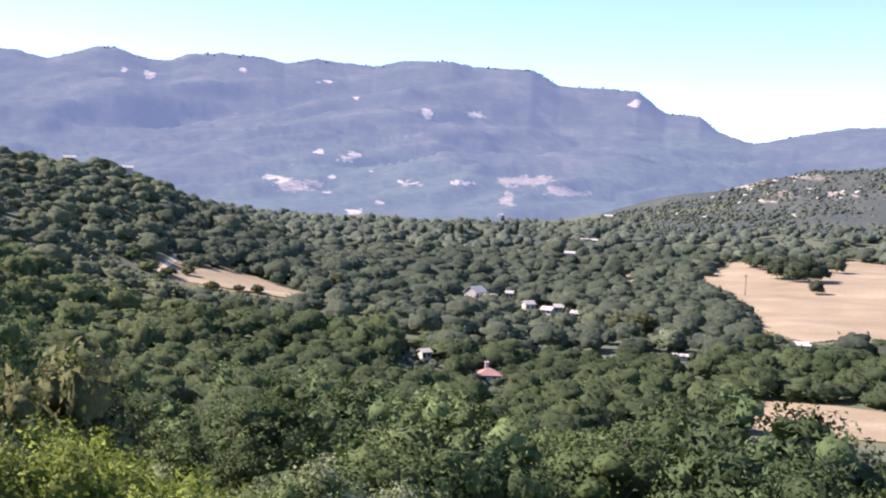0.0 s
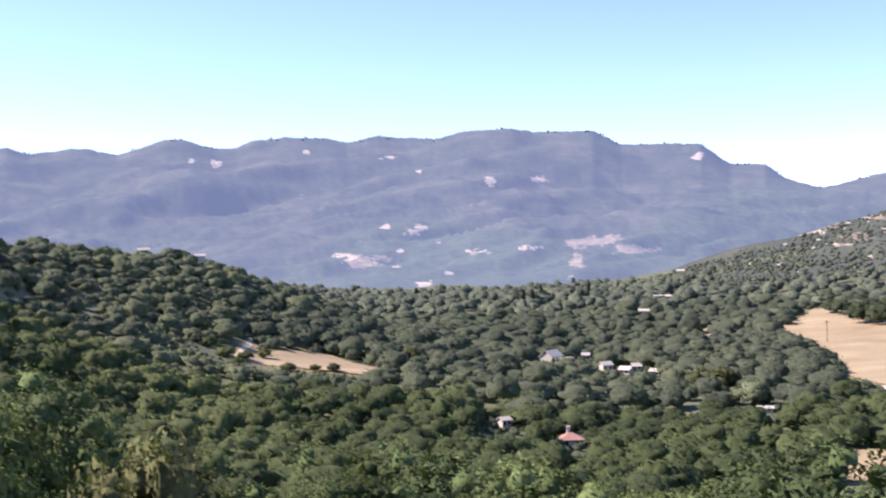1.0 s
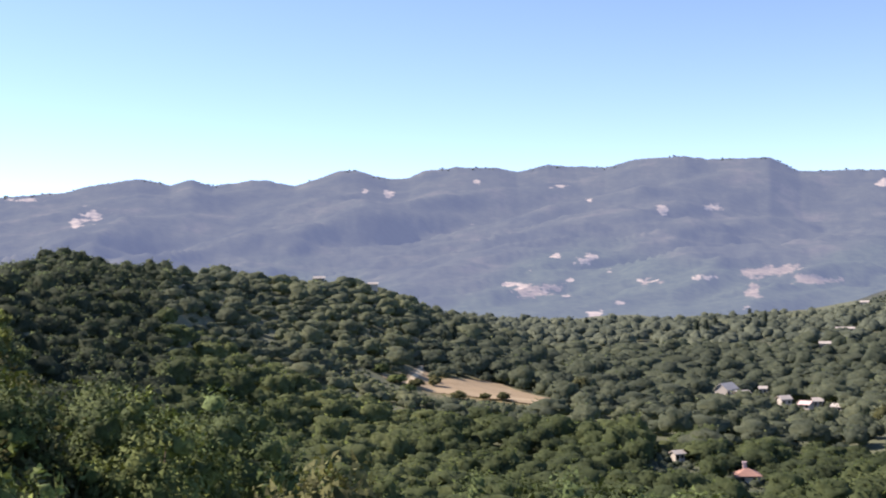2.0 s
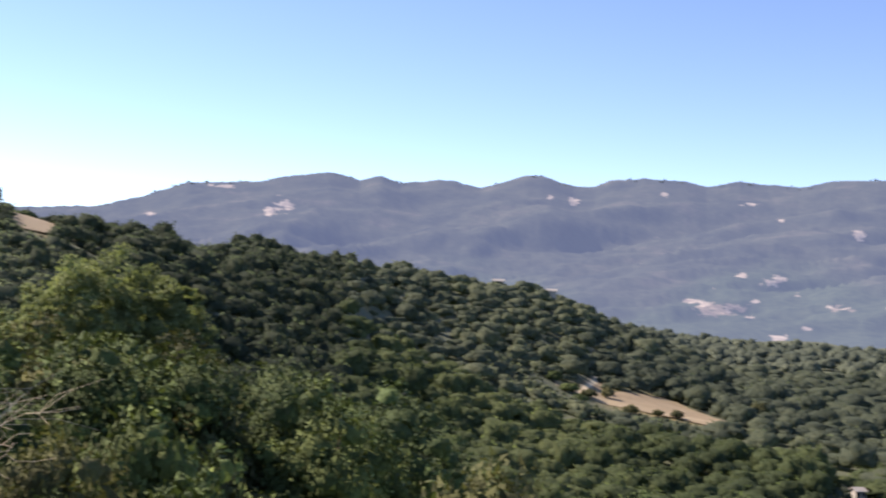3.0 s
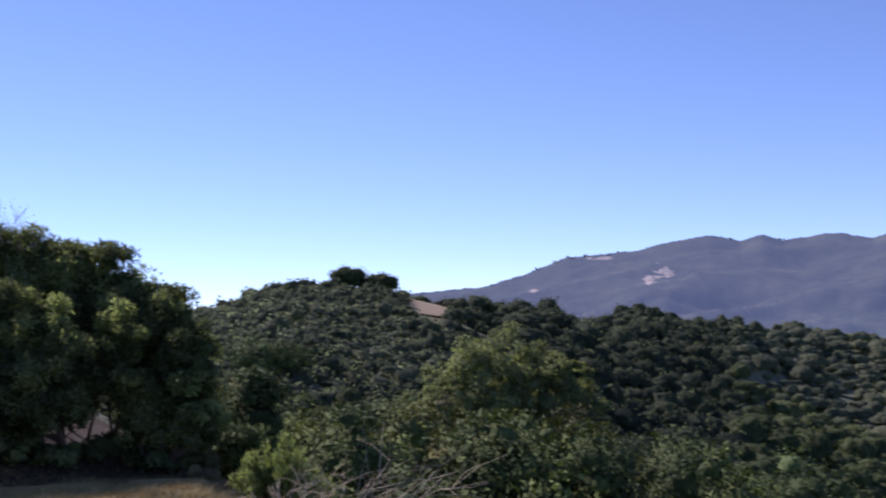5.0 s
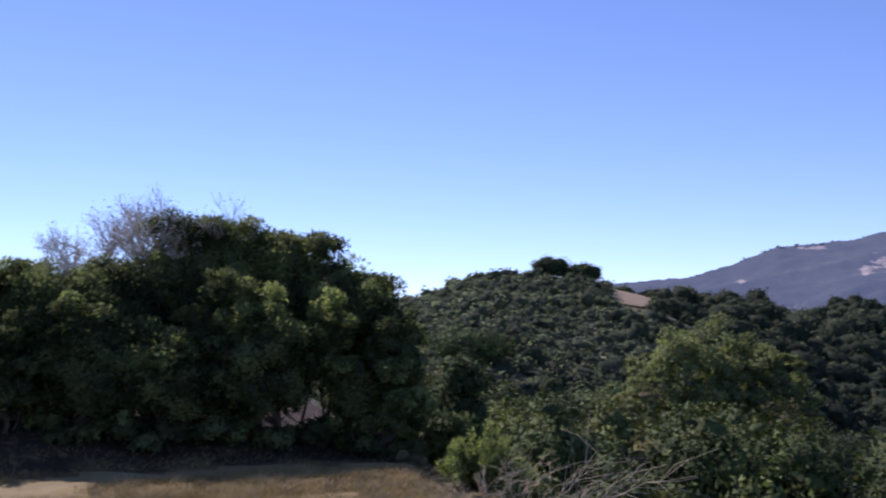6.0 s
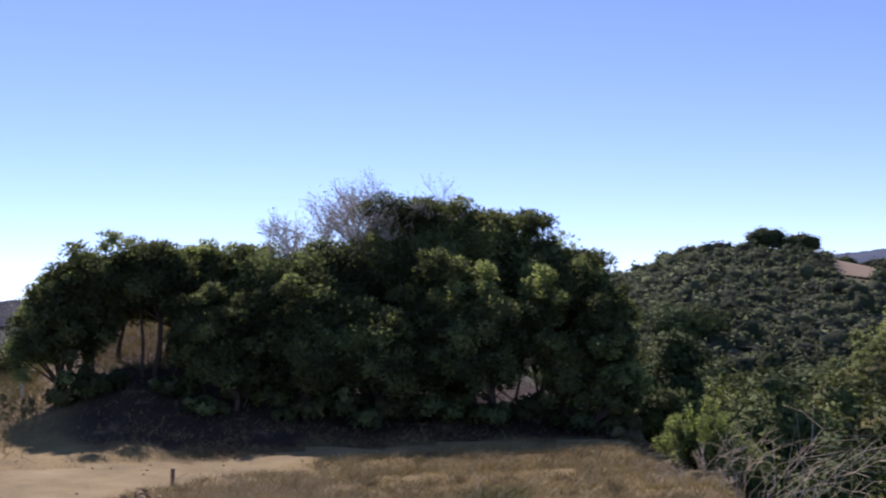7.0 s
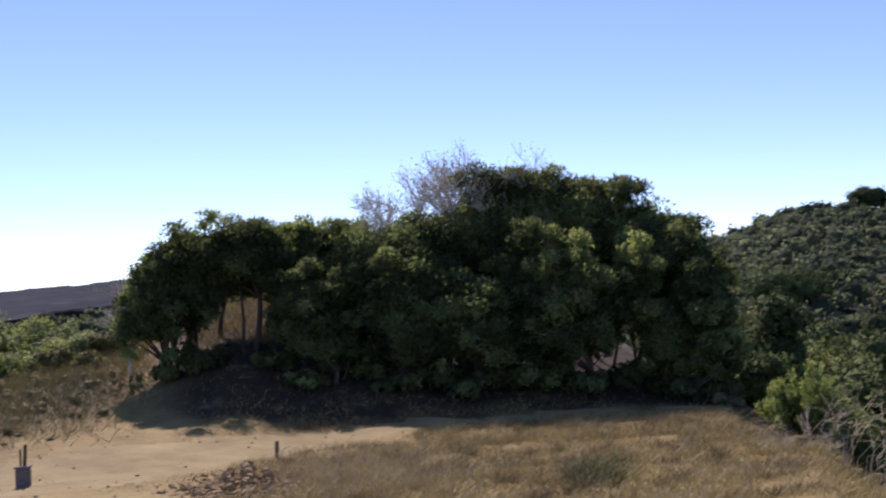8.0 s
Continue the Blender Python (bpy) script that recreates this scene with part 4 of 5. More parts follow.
# rounded crowns before them, lower, with the sun on their tops
FRONT = [(68.3, 34.6, 2.1, 1.5), (63.8, 34.4, 2.3, 2.2), (60.3, 34.2, 2.5, 1.0), (66.2, 33.9, 1.6, -0.3), (63.2, 33.4, 1.7, -0.6), (57.1, 33.8, 2.1, -0.5),
         (54.4, 34.4, 2.0, 1.0), (52.2, 34.6, 1.8, 2.2), (57.6, 34.9, 2.2, 2.6), (50.6, 34.0, 1.6, -0.6), (61.7, 35.0, 1.6, 2.0), (55.6, 34.9, 1.7, 3.0), (65.6, 34.8, 1.6, 1.7), (48.8, 34.4, 1.5, 0.9)]
for k, (az, r, wd, top_el) in enumerate(SHOOTS + FRONT):
    tip = k < len(SHOOTS)
    r = r - 1.3 if tip else r
    ht = r * math.tan(radians(top_el + 0.3)) + EYE - spot(az, r).z
    wide = wd * (1.9 if tip else 1.25)
    dome = Dome(shade, wide, ht, max(-0.1, 1 - wide * (1.15 if tip else 1.9) / ht), 26, 0.2 if tip else 0.42, 0.3)
    tree("live_oak", "small dark live oak rising behind others" if tip else "rounded dark green live oak on the bank above the track", "tree", "oaks above the track", seat_at(az, r, shade.uniform(0, 6)), dome,
         4800 if tip else int(2000 * wide * wide), 0.082, LEAF_DARK, shade, 0.05, 1, 1, 0.6, 4, 5, 18 if tip else 52, 1.0, 0.0, 0.36, 0.45, False, 0, 0.1 if tip else 0.3, 0.5, 0.8, 0.7)

# dark undergrowth at the feet of the oaks
for k in range(34):
    az = 48 + 27.5 * (k * 0.618 % 1)
    if 70.0 < az < 72.2:
        continue
    r = np.interp(az, [47, 60, 68, 75], [33.6, 32.4, 32.6, 34.4]) + shade.uniform(0, 2.2)
    hh = shade.uniform(0.4, 1.1)
    tree("bush", "shaded brown-green undergrowth bush beneath oaks", "bush", "undergrowth", seat_at(az, r, 0), Dome(shade, hh * 1.5, hh, 0.05), 700, 0.085, LEAF_OLIVE if k % 3 == 0 else LEAF_DARK, shade, 0.03, 2, 0, 0.6, 2, 4, 10, 1.0, ball=0)

# a bare grey tree among them


def bare_tree(name, label, at, height, spread, gen, depth=4, lean=(0, 0), kind="tree", leafy=True, wood=TWIG):
    top = thing(name, label, kind, at=at)
    trunk, twigs, ends = bmesh.new(), bmesh.new(), []

    def grow(p, d, length, rad, level):
        q = p + d * length
        limb(trunk if level < 2 else twigs, p, q, rad, rad * 0.62, 5 if level < 2 else 3, length * 0.06, gen, 3 if level < 2 else 2)
        if level == depth:
            ends.append(q)
            return
        for _ in range((4, 6, 6, 5, 3)[level]):
            nd = (d + Vector((gen.normal(0, spread), gen.normal(0, spread), gen.normal(0.1, 0.3)))).normalized()
            grow(p.lerp(q, gen.uniform(0.5, 1.0)), nd, length * gen.uniform(0.45, 0.72), max(0.0065, rad * 0.5), level + 1)

    grow(Vector((0, 0, -0.2)), Vector((lean[0], lean[1], 1)).normalized(), height * 0.45, 0.05, 0)
    tall = sorted(v.co.z for v in twigs.verts)[int(0.992 * len(twigs.verts))]
    wide = 0.26 * height / (sum(abs(v.co.x) + abs(v.co.y) for v in twigs.verts) / len(twigs.verts))
    for piece in (trunk, twigs):
        for v in piece.verts:
            v.co = Vector((v.co.x * wide, v.co.y * wide, v.co.z * height / tall))
    at_end = np.array([(q.x * wide, q.y * wide, q.z * height / tall) for q in ends]).repeat(2, 0)
    at_end += gen.normal(0, 0.07, at_end.shape)
    leaf = at_end[:, None] + gen.normal(0, 0.024, (len(at_end), 3, 3))
    if leafy:
        tagged(part("withered_leaves", mesh_of("withered_leaves", leaf.reshape(-1, 3), np.arange(3 * len(leaf)).reshape(-1, 3), WITHERED), top, "sparse grey withered leaves"), kind="stuff")
    part("trunk", from_bm("trunk", trunk, wood, True), top)
    tagged(part("twig_crown", from_bm("twig_crown", twigs, wood), top), kind="stuff")
    return top


for az, r, top_el in ((64.4, 38.0, 5.0), (62.9, 38.4, 5.8), (61.3, 38.6, 6.2), (59.9, 38.8, 6.3), (58.4, 39.0, 6.6)):
    bare_tree("bare_tree", "leafless grey tree standing among live oaks", seat_at(az, r, 0), r * math.tan(radians(top_el)) + EYE - spot(az, r).z, 0.45, shade)
bare_tree("bare_tree", "small leafless shrub beside a live oak", seat_at(76.4, 36.8, 0), 3.2, 0.5, shade, 3)

# ---------------------------------------------------------------- woods
VARIANTS = [Dome(rng, rng.uniform(7.0, 11.5), rng.uniform(5.5, 9.0), 0.10, 22, 0.75, 0.36) for k in range(12)]


def scatter(name, label, places, templates, mat, gen, flat=1.0):
    """Many far trees in one mesh: places are rows of x, y, z, scale, tone."""
    vs, fs, ts, ns, o = [], [], [], [], 0
    for x, y, z, s, tone in places:
        V, F, T, N = templates[gen.integers(len(templates))]
        c, sn = math.cos(tone * 50), math.sin(tone * 50)
        turned = np.array([[c, sn, 0], [-sn, c, 0], [0, 0, 1]])
        vs.append(V @ turned * (s, s, s * flat * (0.85 + 0.3 * ((tone * 7) % 1))) + (x, y, z))
        ns.append(N @ turned)
        fs.append(F + o)
        ts.append(np.clip(tone + 0.35 * T, 0, 1))
        o += len(V)
    return tagged(new(name, mesh_of(name, np.concatenate(vs), np.concatenate(fs), mat, True, {"tone": np.concatenate(ts)}, np.concatenate(ns))), label, "woodland", kind="stuff")


def sow(az0, az1, r0, r1, gap, gen, keep=None, front=50.0, fade=(0.0, 0.0)):
    """Jittered places between two distances, gap metres apart; none on open land."""
    k = int(r1 / gap) + 2
    gx, gy = np.meshgrid(np.arange(-k, k + 1), np.arange(-k, k + 1))
    x = (gx + 0.5 * (gy % 2)).ravel() * gap + gen.uniform(-0.55, 0.55, gx.size) * gap
    y = gy.ravel() * gap * 0.9 + gen.uniform(-0.55, 0.55, gx.size) * gap
    az, r = polar(x, y)
    blur_in, blur_out = gen.uniform(-1, 1, (2, len(r)))
    near = (az > az0) & (az < az1) & (r > r0 + fade[0] * blur_in) & (r < r1 + fade[1] * blur_out)
    az, r = az[near], r[near]
    ok = (bare(az, r, front) < 0.3) & (near_bare(az, r) < 0.3)
    if keep is not None:
        ok &= keep(az, r)
    az, r = az[ok], r[ok]
    z = ground_height(az, r)
    x, y = -r * np.sin(np.radians(az)), r * np.cos(np.radians(az))
    # last term lightens the left ridge: haze and missing sunlight put into leaf tone
    tone = np.clip(0.2 + 1.1 * (fbm(x / 45, y / 45, 3, 44) - 0.35) + gen.normal(0, 0.08, len(r)) + 0.5 * step(8.5, 11, az) * step(230, 320, r) * step(24, 13, az), 0, 1)
    return np.stack([x, y, z - 0.5, np.ones(len(r)), tone, az, r], 1)


SIZES = [(rng.uniform(7.5, 12.0), rng.uniform(5.8, 9.0)) for k in range(12)]
NEAR_T = [lobed_crown(rng, w * 0.92, h * 0.95, 2, 150, 0.43, 26) for w, h in SIZES]
LOW_T = [lobed_crown(rng, w, h, 1, 55, 0.75, 14) for w, h in SIZES]
TINY_T = [lobed_crown(rng, w, h, 0, 36, 1.2, 6) for w, h in SIZES]
SPECK_T = [lobed_crown(rng, w, h, 0, 14, 1.1, 6) for w, h in SIZES]
MID_T = [lobed_crown(rng, w, h, 2, 50, 0.55, 20) for w, h in SIZES]
FAR_T = [lobed_crown(rng, w, h, 1, 12, 0.75, 13) for w, h in SIZES]
P = sow(-27, 22, 175, 430, 7.0, rng, in_view, fade=(12, 40))
P[:, 3] = np.clip(rng.lognormal(0.06, 0.33, len(P)), 0.4, 1.7) * np.interp(P[:, 5], [14, 22], [1, 0.80])
scatter("oak_woods", "dense grey-green oak woods on the valley slopes", P[:, :5], NEAR_T, LEAF_FOREST, rng, 0.84)
P = sow(22, 37, 105, 600, 4.4, rng, in_view, 30.0)
P[:, 3] = np.clip(rng.lognormal(-0.62, 0.32, len(P)), 0.28, 1.05) * np.interp(P[:, 5], [30, 36], [1, 0.72])
P[:, 4] = np.clip(np.interp(P[:, 5], [22, 30], [0.42, 0.30]) + 1.1 * (P[:, 4] - 0.4), 0, 1)
scatter("chaparral", "dense dark green scrub oak covering the hillside", P[:, :5], LOW_T, LEAF_BRUSH, rng, 1.0)
P = sow(36, 58, 105, 430, 2.8, rng, in_view, 30.0)
P[:, 3] = np.clip(rng.lognormal(-1.22, 0.34, len(P)), 0.14, 0.6)
P[:, 2] += 0.3
P[:, 4] = np.clip(0.78 + 1.5 * (P[:, 4] - 0.4), 0, 1)      # paler brush on the round hill
scatter("chaparral", "grey-green brush covering the round hill", P[:, :5], TINY_T, LEAF_BRUSH, rng, 0.85)
P = sow(73, 90, 105, 400, 4.6, rng)
P[:, 3] = np.clip(rng.lognormal(-0.75, 0.34, len(P)), 0.2, 0.9)
scatter("chaparral", "dark brush below the far ridge", P[:, :5], SPECK_T, LEAF_BRUSH, rng)
P = sow(-28, 22, 430, 980, 8.2, rng, in_view, fade=(40, 150))
P[:, 3] = np.clip(rng.lognormal(0.08, 0.32, len(P)), 0.4, 2.0) * np.interp(P[:, 5], [8, 10, 14, 21], [1, 0.84, 0.84, 0.7])
near_half = P[:, 6] < 640
scatter("oak_woods", "grey-green oak woods on the near valley floor", P[near_half, :5], MID_T, LEAF_VALLEY, rng, 0.78)
scatter("oak_woods", "grey-green oak woods across the valley floor", P[~near_half, :5], FAR_T, LEAF_VALLEY, rng, 0.78)

P = sow(-27, 12, 300, 900, 4.2, rng, lambda az, r: ~clear_of_houses(az, r))
P[:, 3] = rng.uniform(0.2, 0.5, len(P))
more = sow(-27, 40, 200, 900, 3.6, rng, lambda az, r: bare(az, r, 50.0) >= 0.3, 3.0)
close = np.sum([bare(more[:, 5], more[:, 6], f) < 0.3 for f in (10.0, 20.0, 30.0, 40.0)], 0)     # lower towards the open land
more[:, 3] = np.array([0.12, 0.25, 0.42, 0.60, 0.78])[close] * rng.uniform(0.7, 1.2, len(more))
more = more[(close < 3) | (rng.uniform(0, 1, len(more)) < 0.45)]
P = np.concatenate([P, more])
scatter("brush", "low green brush round valley houses and fields", P[:, :5], SPECK_T, LEAF_VALLEY, rng)


def thin_on_hill(az, r):
    wood = step(-11, -14, az) * step(1050, 1150, r)
    return in_view(az, r) & (rng.uniform(0, 1, len(az)) > wood)


P = sow(-32, 14, 980, 1440, 13.0, rng, thin_on_hill, fade=(150, 0))
P[:, 3] = rng.uniform(0.9, 1.8, len(P)) * np.where((P[:, 5] < -13) & (P[:, 6] > 1050), 0.6, 1.0)
scatter("oak_woods", "far grey-green woods at the mountain foot", P[:, :5], FAR_T, LEAF_FAR, rng)
P = sow(72, 90, 75, 420, 7.0, rng)
P[:, 3] = rng.uniform(0.2, 0.55, len(P))
scatter("brush", "low dark brush on the far ridge", P[:, :5], LOW_T, LEAF_FOREST, rng)
k_az, k_r = rng.uniform(71, 91, 160), rng.uniform(880, 1000, 160)
P = np.stack([-k_r * np.sin(np.radians(k_az)), k_r * np.cos(np.radians(k_az)), ground_height(k_az, k_r) + 0.5, rng.uniform(0.2, 0.7, 160), rng.uniform(0, 0.6, 160)], 1)
scatter("ridge_trees", "small dark trees along the far ridge", P, SPECK_T, LEAF_FAR, rng)

def on_range(name, label, keep, n, lo, hi, mat):
    pick = rng.choice(np.flatnonzero(keep), n)
    P = np.stack([FOOT[pick, 0] + rng.uniform(-12, 12, n), FOOT[pick, 1] + rng.uniform(-12, 12, n), FOOT[pick, 2] - 3, rng.uniform(lo, hi, n), rng.uniform(0, 0.7, n)], 1)
    scatter(name, label, P, SPECK_T, mat, rng)


P = sow(-32, -8.5, 1060, 1560, 7.6, rng, lambda az, r: fbm(az * 2.2, r / 60, 3, 68) > 0.30)
P[:, 3], P[:, 2] = rng.uniform(0.2, 0.75, len(P)), P[:, 2] + 1.5
scatter("hill_brush", "hazy grey-green brush on the far rocky hill", P[:, :5], SPECK_T, LEAF_FAR, rng)
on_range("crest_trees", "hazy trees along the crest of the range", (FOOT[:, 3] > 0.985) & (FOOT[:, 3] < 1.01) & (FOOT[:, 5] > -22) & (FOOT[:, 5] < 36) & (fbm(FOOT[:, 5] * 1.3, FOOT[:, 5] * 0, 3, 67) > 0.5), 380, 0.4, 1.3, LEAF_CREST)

# nearer trees on the slope below the knoll, each a thing of its own
models = []
for k, D in enumerate(VARIANTS[:7]):
    models.append(tree("oak", "rounded dark green oak on the slope below" if k % 3 else "rounded grey-green oak on the slope below", "tree", "oaks on the slope", Matrix.Translation((0, 0, -500)), D, 3200, 0.153, LEAF_DEEP if k % 3 else LEAF_OAK, rng, 0.2, 1, 2, 0.68, 3, 5, 34, 1.0, loose=0.14))
P = sow(-27, 50, 60, 185, 11.0, rng)
P = P[~((P[:, 5] > 0.3) & (P[:, 5] < 9.2) & (P[:, 6] < 98)) & ~((P[:, 5] > 10.5) & (P[:, 5] < 18) & (P[:, 6] < 82))]
P = P[np.argsort(P[:, 6])]
for i, (x, y, z, s, tone, az, r) in enumerate(P[:135]):
    s = rng.uniform(0.8, 1.45) * np.interp(az, [18, 34], [1.0, 0.6])
    m = Matrix.LocRotScale((x, y, z), Euler((0, 0, rng.uniform(0, 6.28))), (s, s, s * rng.uniform(0.85, 1.1)))
    if i < len(models):
        models[i].matrix_basis = m
    else:
        copy_thing(models[i % len(models)], m)
rest = P[135:]
if len(rest):
    rest[:, 3] = rng.uniform(0.6, 1.3, len(rest)) * np.interp(rest[:, 5], [18, 34], [1.0, 0.6])
    scatter("oak_woods", "grey-green oaks on the lower slope", rest[:, :5], NEAR_T, LEAF_FOREST, rng)

# ---------------------------------------------------------------- single trees that stand out


def single(az, r, width, height, leaf, label, count=2600, size=0.3, n=22, name="tree", low=0.1, group="", **more):
    far = r > 250
    dome = Dome(rng, width * 1.1, height * 1.05, low, n, 0.42, 0.30)
    if far:     # seen as one uneven mass
        more["crown"] = lobed_crown(rng, width * 1.1, height * 1.15, 3, count // 3, size, 20)
    return tree(name, label, "tree" if name != "bush" else "bush", group, seat_at(az, r, rng.uniform(0, 6)), dome, count, size, leaf, rng, max(0.04, 0.025 * height), 1 if height > 4 else 2, 1, 0.6, 3, 5, n, 1.0, loose=0.13, **more)


for az, r, wd, top_el in ((33.3, 80, 7.2, -0.85), (31.6, 79, 5.8, -1.2), (35.0, 79, 5.6, -1.1), (30.2, 78, 4.6, -2.1), (36.5, 77, 4.6, -2.2)):
    single(az, r, wd, r * math.tan(radians(top_el)) + EYE - spot(az, r).z, LEAF_WILLOW, "broad light green tree rising above the scrub", 12000, 0.15, 150, "tree", 0.1, wild=0.7, heart=0.4)
for k in range(40):     # scrub oaks before it
    az = rng.uniform(22, 45)
    r = rng.uniform(44, 64)
    top_el = np.interp(az, [22, 28, 34, 40, 45], [-5.6, -4.4, -3.9, -2.9, -2.6]) - rng.uniform(0, 2.6)
    ht = max(2.5, r * math.tan(radians(top_el)) + EYE - spot(az, r).z)
    single(az, r, min(6.5, ht * rng.uniform(0.65, 0.95)), ht, (LEAF_OAK, LEAF_OLIVE, LEAF_DEEP, LEAF_OAK, LEAF_DEEP)[k % 5], ("green", "olive-brown", "dark green", "green", "dark green")[k % 5] + " scrub oak on the near slope", 4200, 0.15, 40, "tree", -0.25, "scrub oaks")
single(41.0, 338, 13.0, 7.8, LEAF_DEEP, "large dark oak on the hilltop", 5000, 0.34, 26, "tree", -0.3)
single(39.4, 338, 11.5, 6.6, LEAF_DEEP, "dark oak on the hilltop", 4500, 0.34, 26, "tree", -0.3)
single(37.5, 362, 8.5, 4.4, LEAF_OAK, "dark oak behind the hilltop clearing", 2000, 0.32, 24, "tree", -0.3)
single(45.3, 43, 2.0, 5.2, LEAF_DEEP, "slender dark green tree beyond the track", 6000, 0.11, 16)
single(46.2, 41, 2.2, 2.6, LEAF_OAK, "rounded green bush beyond the track", 4000, 0.12, 14, "bush")
for az, r, wd, ht in ((47.2, 43, 3.2, 3.2), (48.6, 46, 3.4, 3.6), (46.2, 47, 3.6, 3.6), (47.8, 52, 4.0, 3.8)):
    single(az, r, wd, ht, LEAF_OAK, "green bush beyond the oaks", 2600, 0.1, 24, "bush", -0.2, "bushes beyond the oaks")
for k in range(26):
    az = 44 + 6.5 * (k * 0.618 % 1)
    single(az, rng.uniform(46, 82), rng.uniform(3.0, 4.6), rng.uniform(2.6, 4.0), (LEAF_OAK, LEAF_DEEP, LEAF_OLIVE)[k % 3], ("green", "dark green", "olive-brown")[k % 3] + " bush beyond the oaks", 1300, 0.13, 20, "bush", -0.25, "bushes beyond the oaks")


def feathery_bush(az, r, width, height, gen, label, shoots=34):
    """Upright shoots from one root, feathered with narrow leaves; bare below."""
    top = thing("bush", label, "bush", "bushes at the edge of the bank", seat_at(az, r, 0.0))
    bm = bmesh.new()
    P, T = [], []
    for k in range(shoots):
        a_, f = gen.uniform(0, 2 * math.pi), math.sqrt((k + 0.5) / shoots)
        tip = Vector((math.cos(a_) * width * 0.5 * f, math.sin(a_) * width * 0.5 * f, height * (1.0 - 0.38 * f * f) * gen.uniform(0.78, 1.04)))
        bend = Vector((tip.x * 0.35, tip.y * 0.35, tip.z * 0.6))
        limb(bm, (0, 0, -0.1), bend, 0.014, 0.009, 4, 0.03, gen, 2)
        limb(bm, bend, tip, 0.009, 0.003, 3, 0.03, gen, 2)
        n = 120
        u = gen.uniform(0.18, 1.04, n)[:, None]
        P.append(np.array(bend) * (1 - u) + np.array(tip) * u + gen.normal(0, 0.055, (n, 3)))
        T.append(unit(np.array(tip - bend)[None] / height + gen.normal(0, 0.55, (n, 3)) + np.array([0, 0, 0.5])))
    part("stems", from_bm("stems", bm, BARK), top)
    P, T = np.concatenate(P), np.concatenate(T)
    out = unit(P - np.array([0, 0, height * 0.45]) + gen.normal(0, 0.4, P.shape))
    side = unit(np.cross(T, out + gen.normal(0, 0.5, P.shape)))
    z = gen.uniform(0.05, 0.11, len(P))[:, None]
    V = leaf_fan(P, (T * z * 0.5, T * z * 0.3, T * z), side * z * 0.22, out)
    part("foliage", mesh_of("foliage", V, np.arange(len(V)).reshape(-1, 3), LEAF_LIME, True, {"clump": np.repeat(gen.uniform(0.3, 1, len(P)), 3)}, np.repeat(out, 3, 0)), top)
    return top


for az, r, wd, ht in ((44.3, 28.3, 1.9, 2.1), (43.3, 28.0, 1.6, 1.8), (45.2, 28.4, 1.4, 1.6)):
    feathery_bush(az, r, wd, ht, rng, "feathery light green bush at the edge of the bank")
for az, r, ht in ((44.3, 26.9, 1.1), (43.3, 25.4, 0.8)):
    bare_tree("dead_shrub", "leafless grey shrub at the edge of the bank", seat_at(az, r, 0), ht, 0.6, rng, 2, kind="shrub", leafy=False, wood=STALK)
single(-14.8, 418, 14, 8.0, LEAF_SILVER, "pale silver-green tree among oaks", 1600, 0.7)
single(-13.4, 470, 12, 8.5, LEAF_OLIVE, "yellow-green rounded tree among oaks", 1500, 0.7)
single(-12.3, 480, 10, 8.0, LEAF_OLIVE, "yellow-green tree beside another", 1400, 0.7)
single(1.9, 500, 11, 9.5, LEAF_OLIVE, "brownish oak at the end of the clearing", 1500, 0.7)
for az, r, wd, ht in ((9.06, 508, 6.5, 4.5), (9.95, 494, 7.5, 3.2), (10.9, 490, 9, 4.0), (11.7, 500, 8, 4.5), (10.4, 474, 7, 3.6), (10.9, 530, 8, 5.0), (7.9, 476, 7, 3.0), (5.7, 484, 6, 3.0), (6.6, 482, 5, 2.4)):
    single(az, r, wd, ht, LEAF_OLIVE if az < 10 else LEAF_OAK, "olive-green bush on the clearing", 1500, 0.45, 16, "bush", 0.1, "bushes on the clearing")
single(4.8, 84, 9.6, 12.0, LEAF_DEEP, "large dark rounded oak on the near slope", 12000, 0.12, 80, "tree", -0.15)
single(15.5, 100, 7.0, 7.0, LEAF_OAK, "rounded oak on the near slope", 5000, 0.24, 26)
single(-19.8, 738, 20, 13, LEAF_FIELD, "spreading oak clump in the dry field", 4500, 0.7, 44, "tree", -0.4)
single(-20.9, 716, 22, 14, LEAF_FIELD, "spreading oak clump in the dry field", 4500, 0.7, 44, "tree", -0.4)
for az, r, wd, ht in ((-18.4, 815, 13, 9), (-18.9, 800, 15, 10), (-20.4, 722, 14, 10), (-21.5, 726, 14, 10), (-22.3, 800, 14, 10)):
    single(az, r, wd, ht, LEAF_FIELD, "oak in a clump in the dry field", 1500, 0.6, 20, "tree", -0.4)
single(-21.45, 662, 9, 7.5, LEAF_FIELD, "single oak in the dry field", 1100, 0.6, 20, "tree", -0.35)
single(-22.4, 374, 14, 10.0, LEAF_DEEP, "oak at the edge of the small field", 3500, 0.34, 30, "tree", -0.35)
single(-21.4, 258, 11, 9.0, LEAF_DEEP, "oak at the edge of the small field", 3500, 0.34, 30, "tree", -0.35)


def conifer(az, r, h, label):
    dome = Dome(rng, h * 0.34, h, 0.05, 20, 0.3, 0.4)
    return tree("conifer", label, "tree", "valley conifers", seat_at(az, r), dome, 700, 0.5, LEAF_CONIFER, rng, 0.25, 1, 1, 0.75, 2, 5, 0)


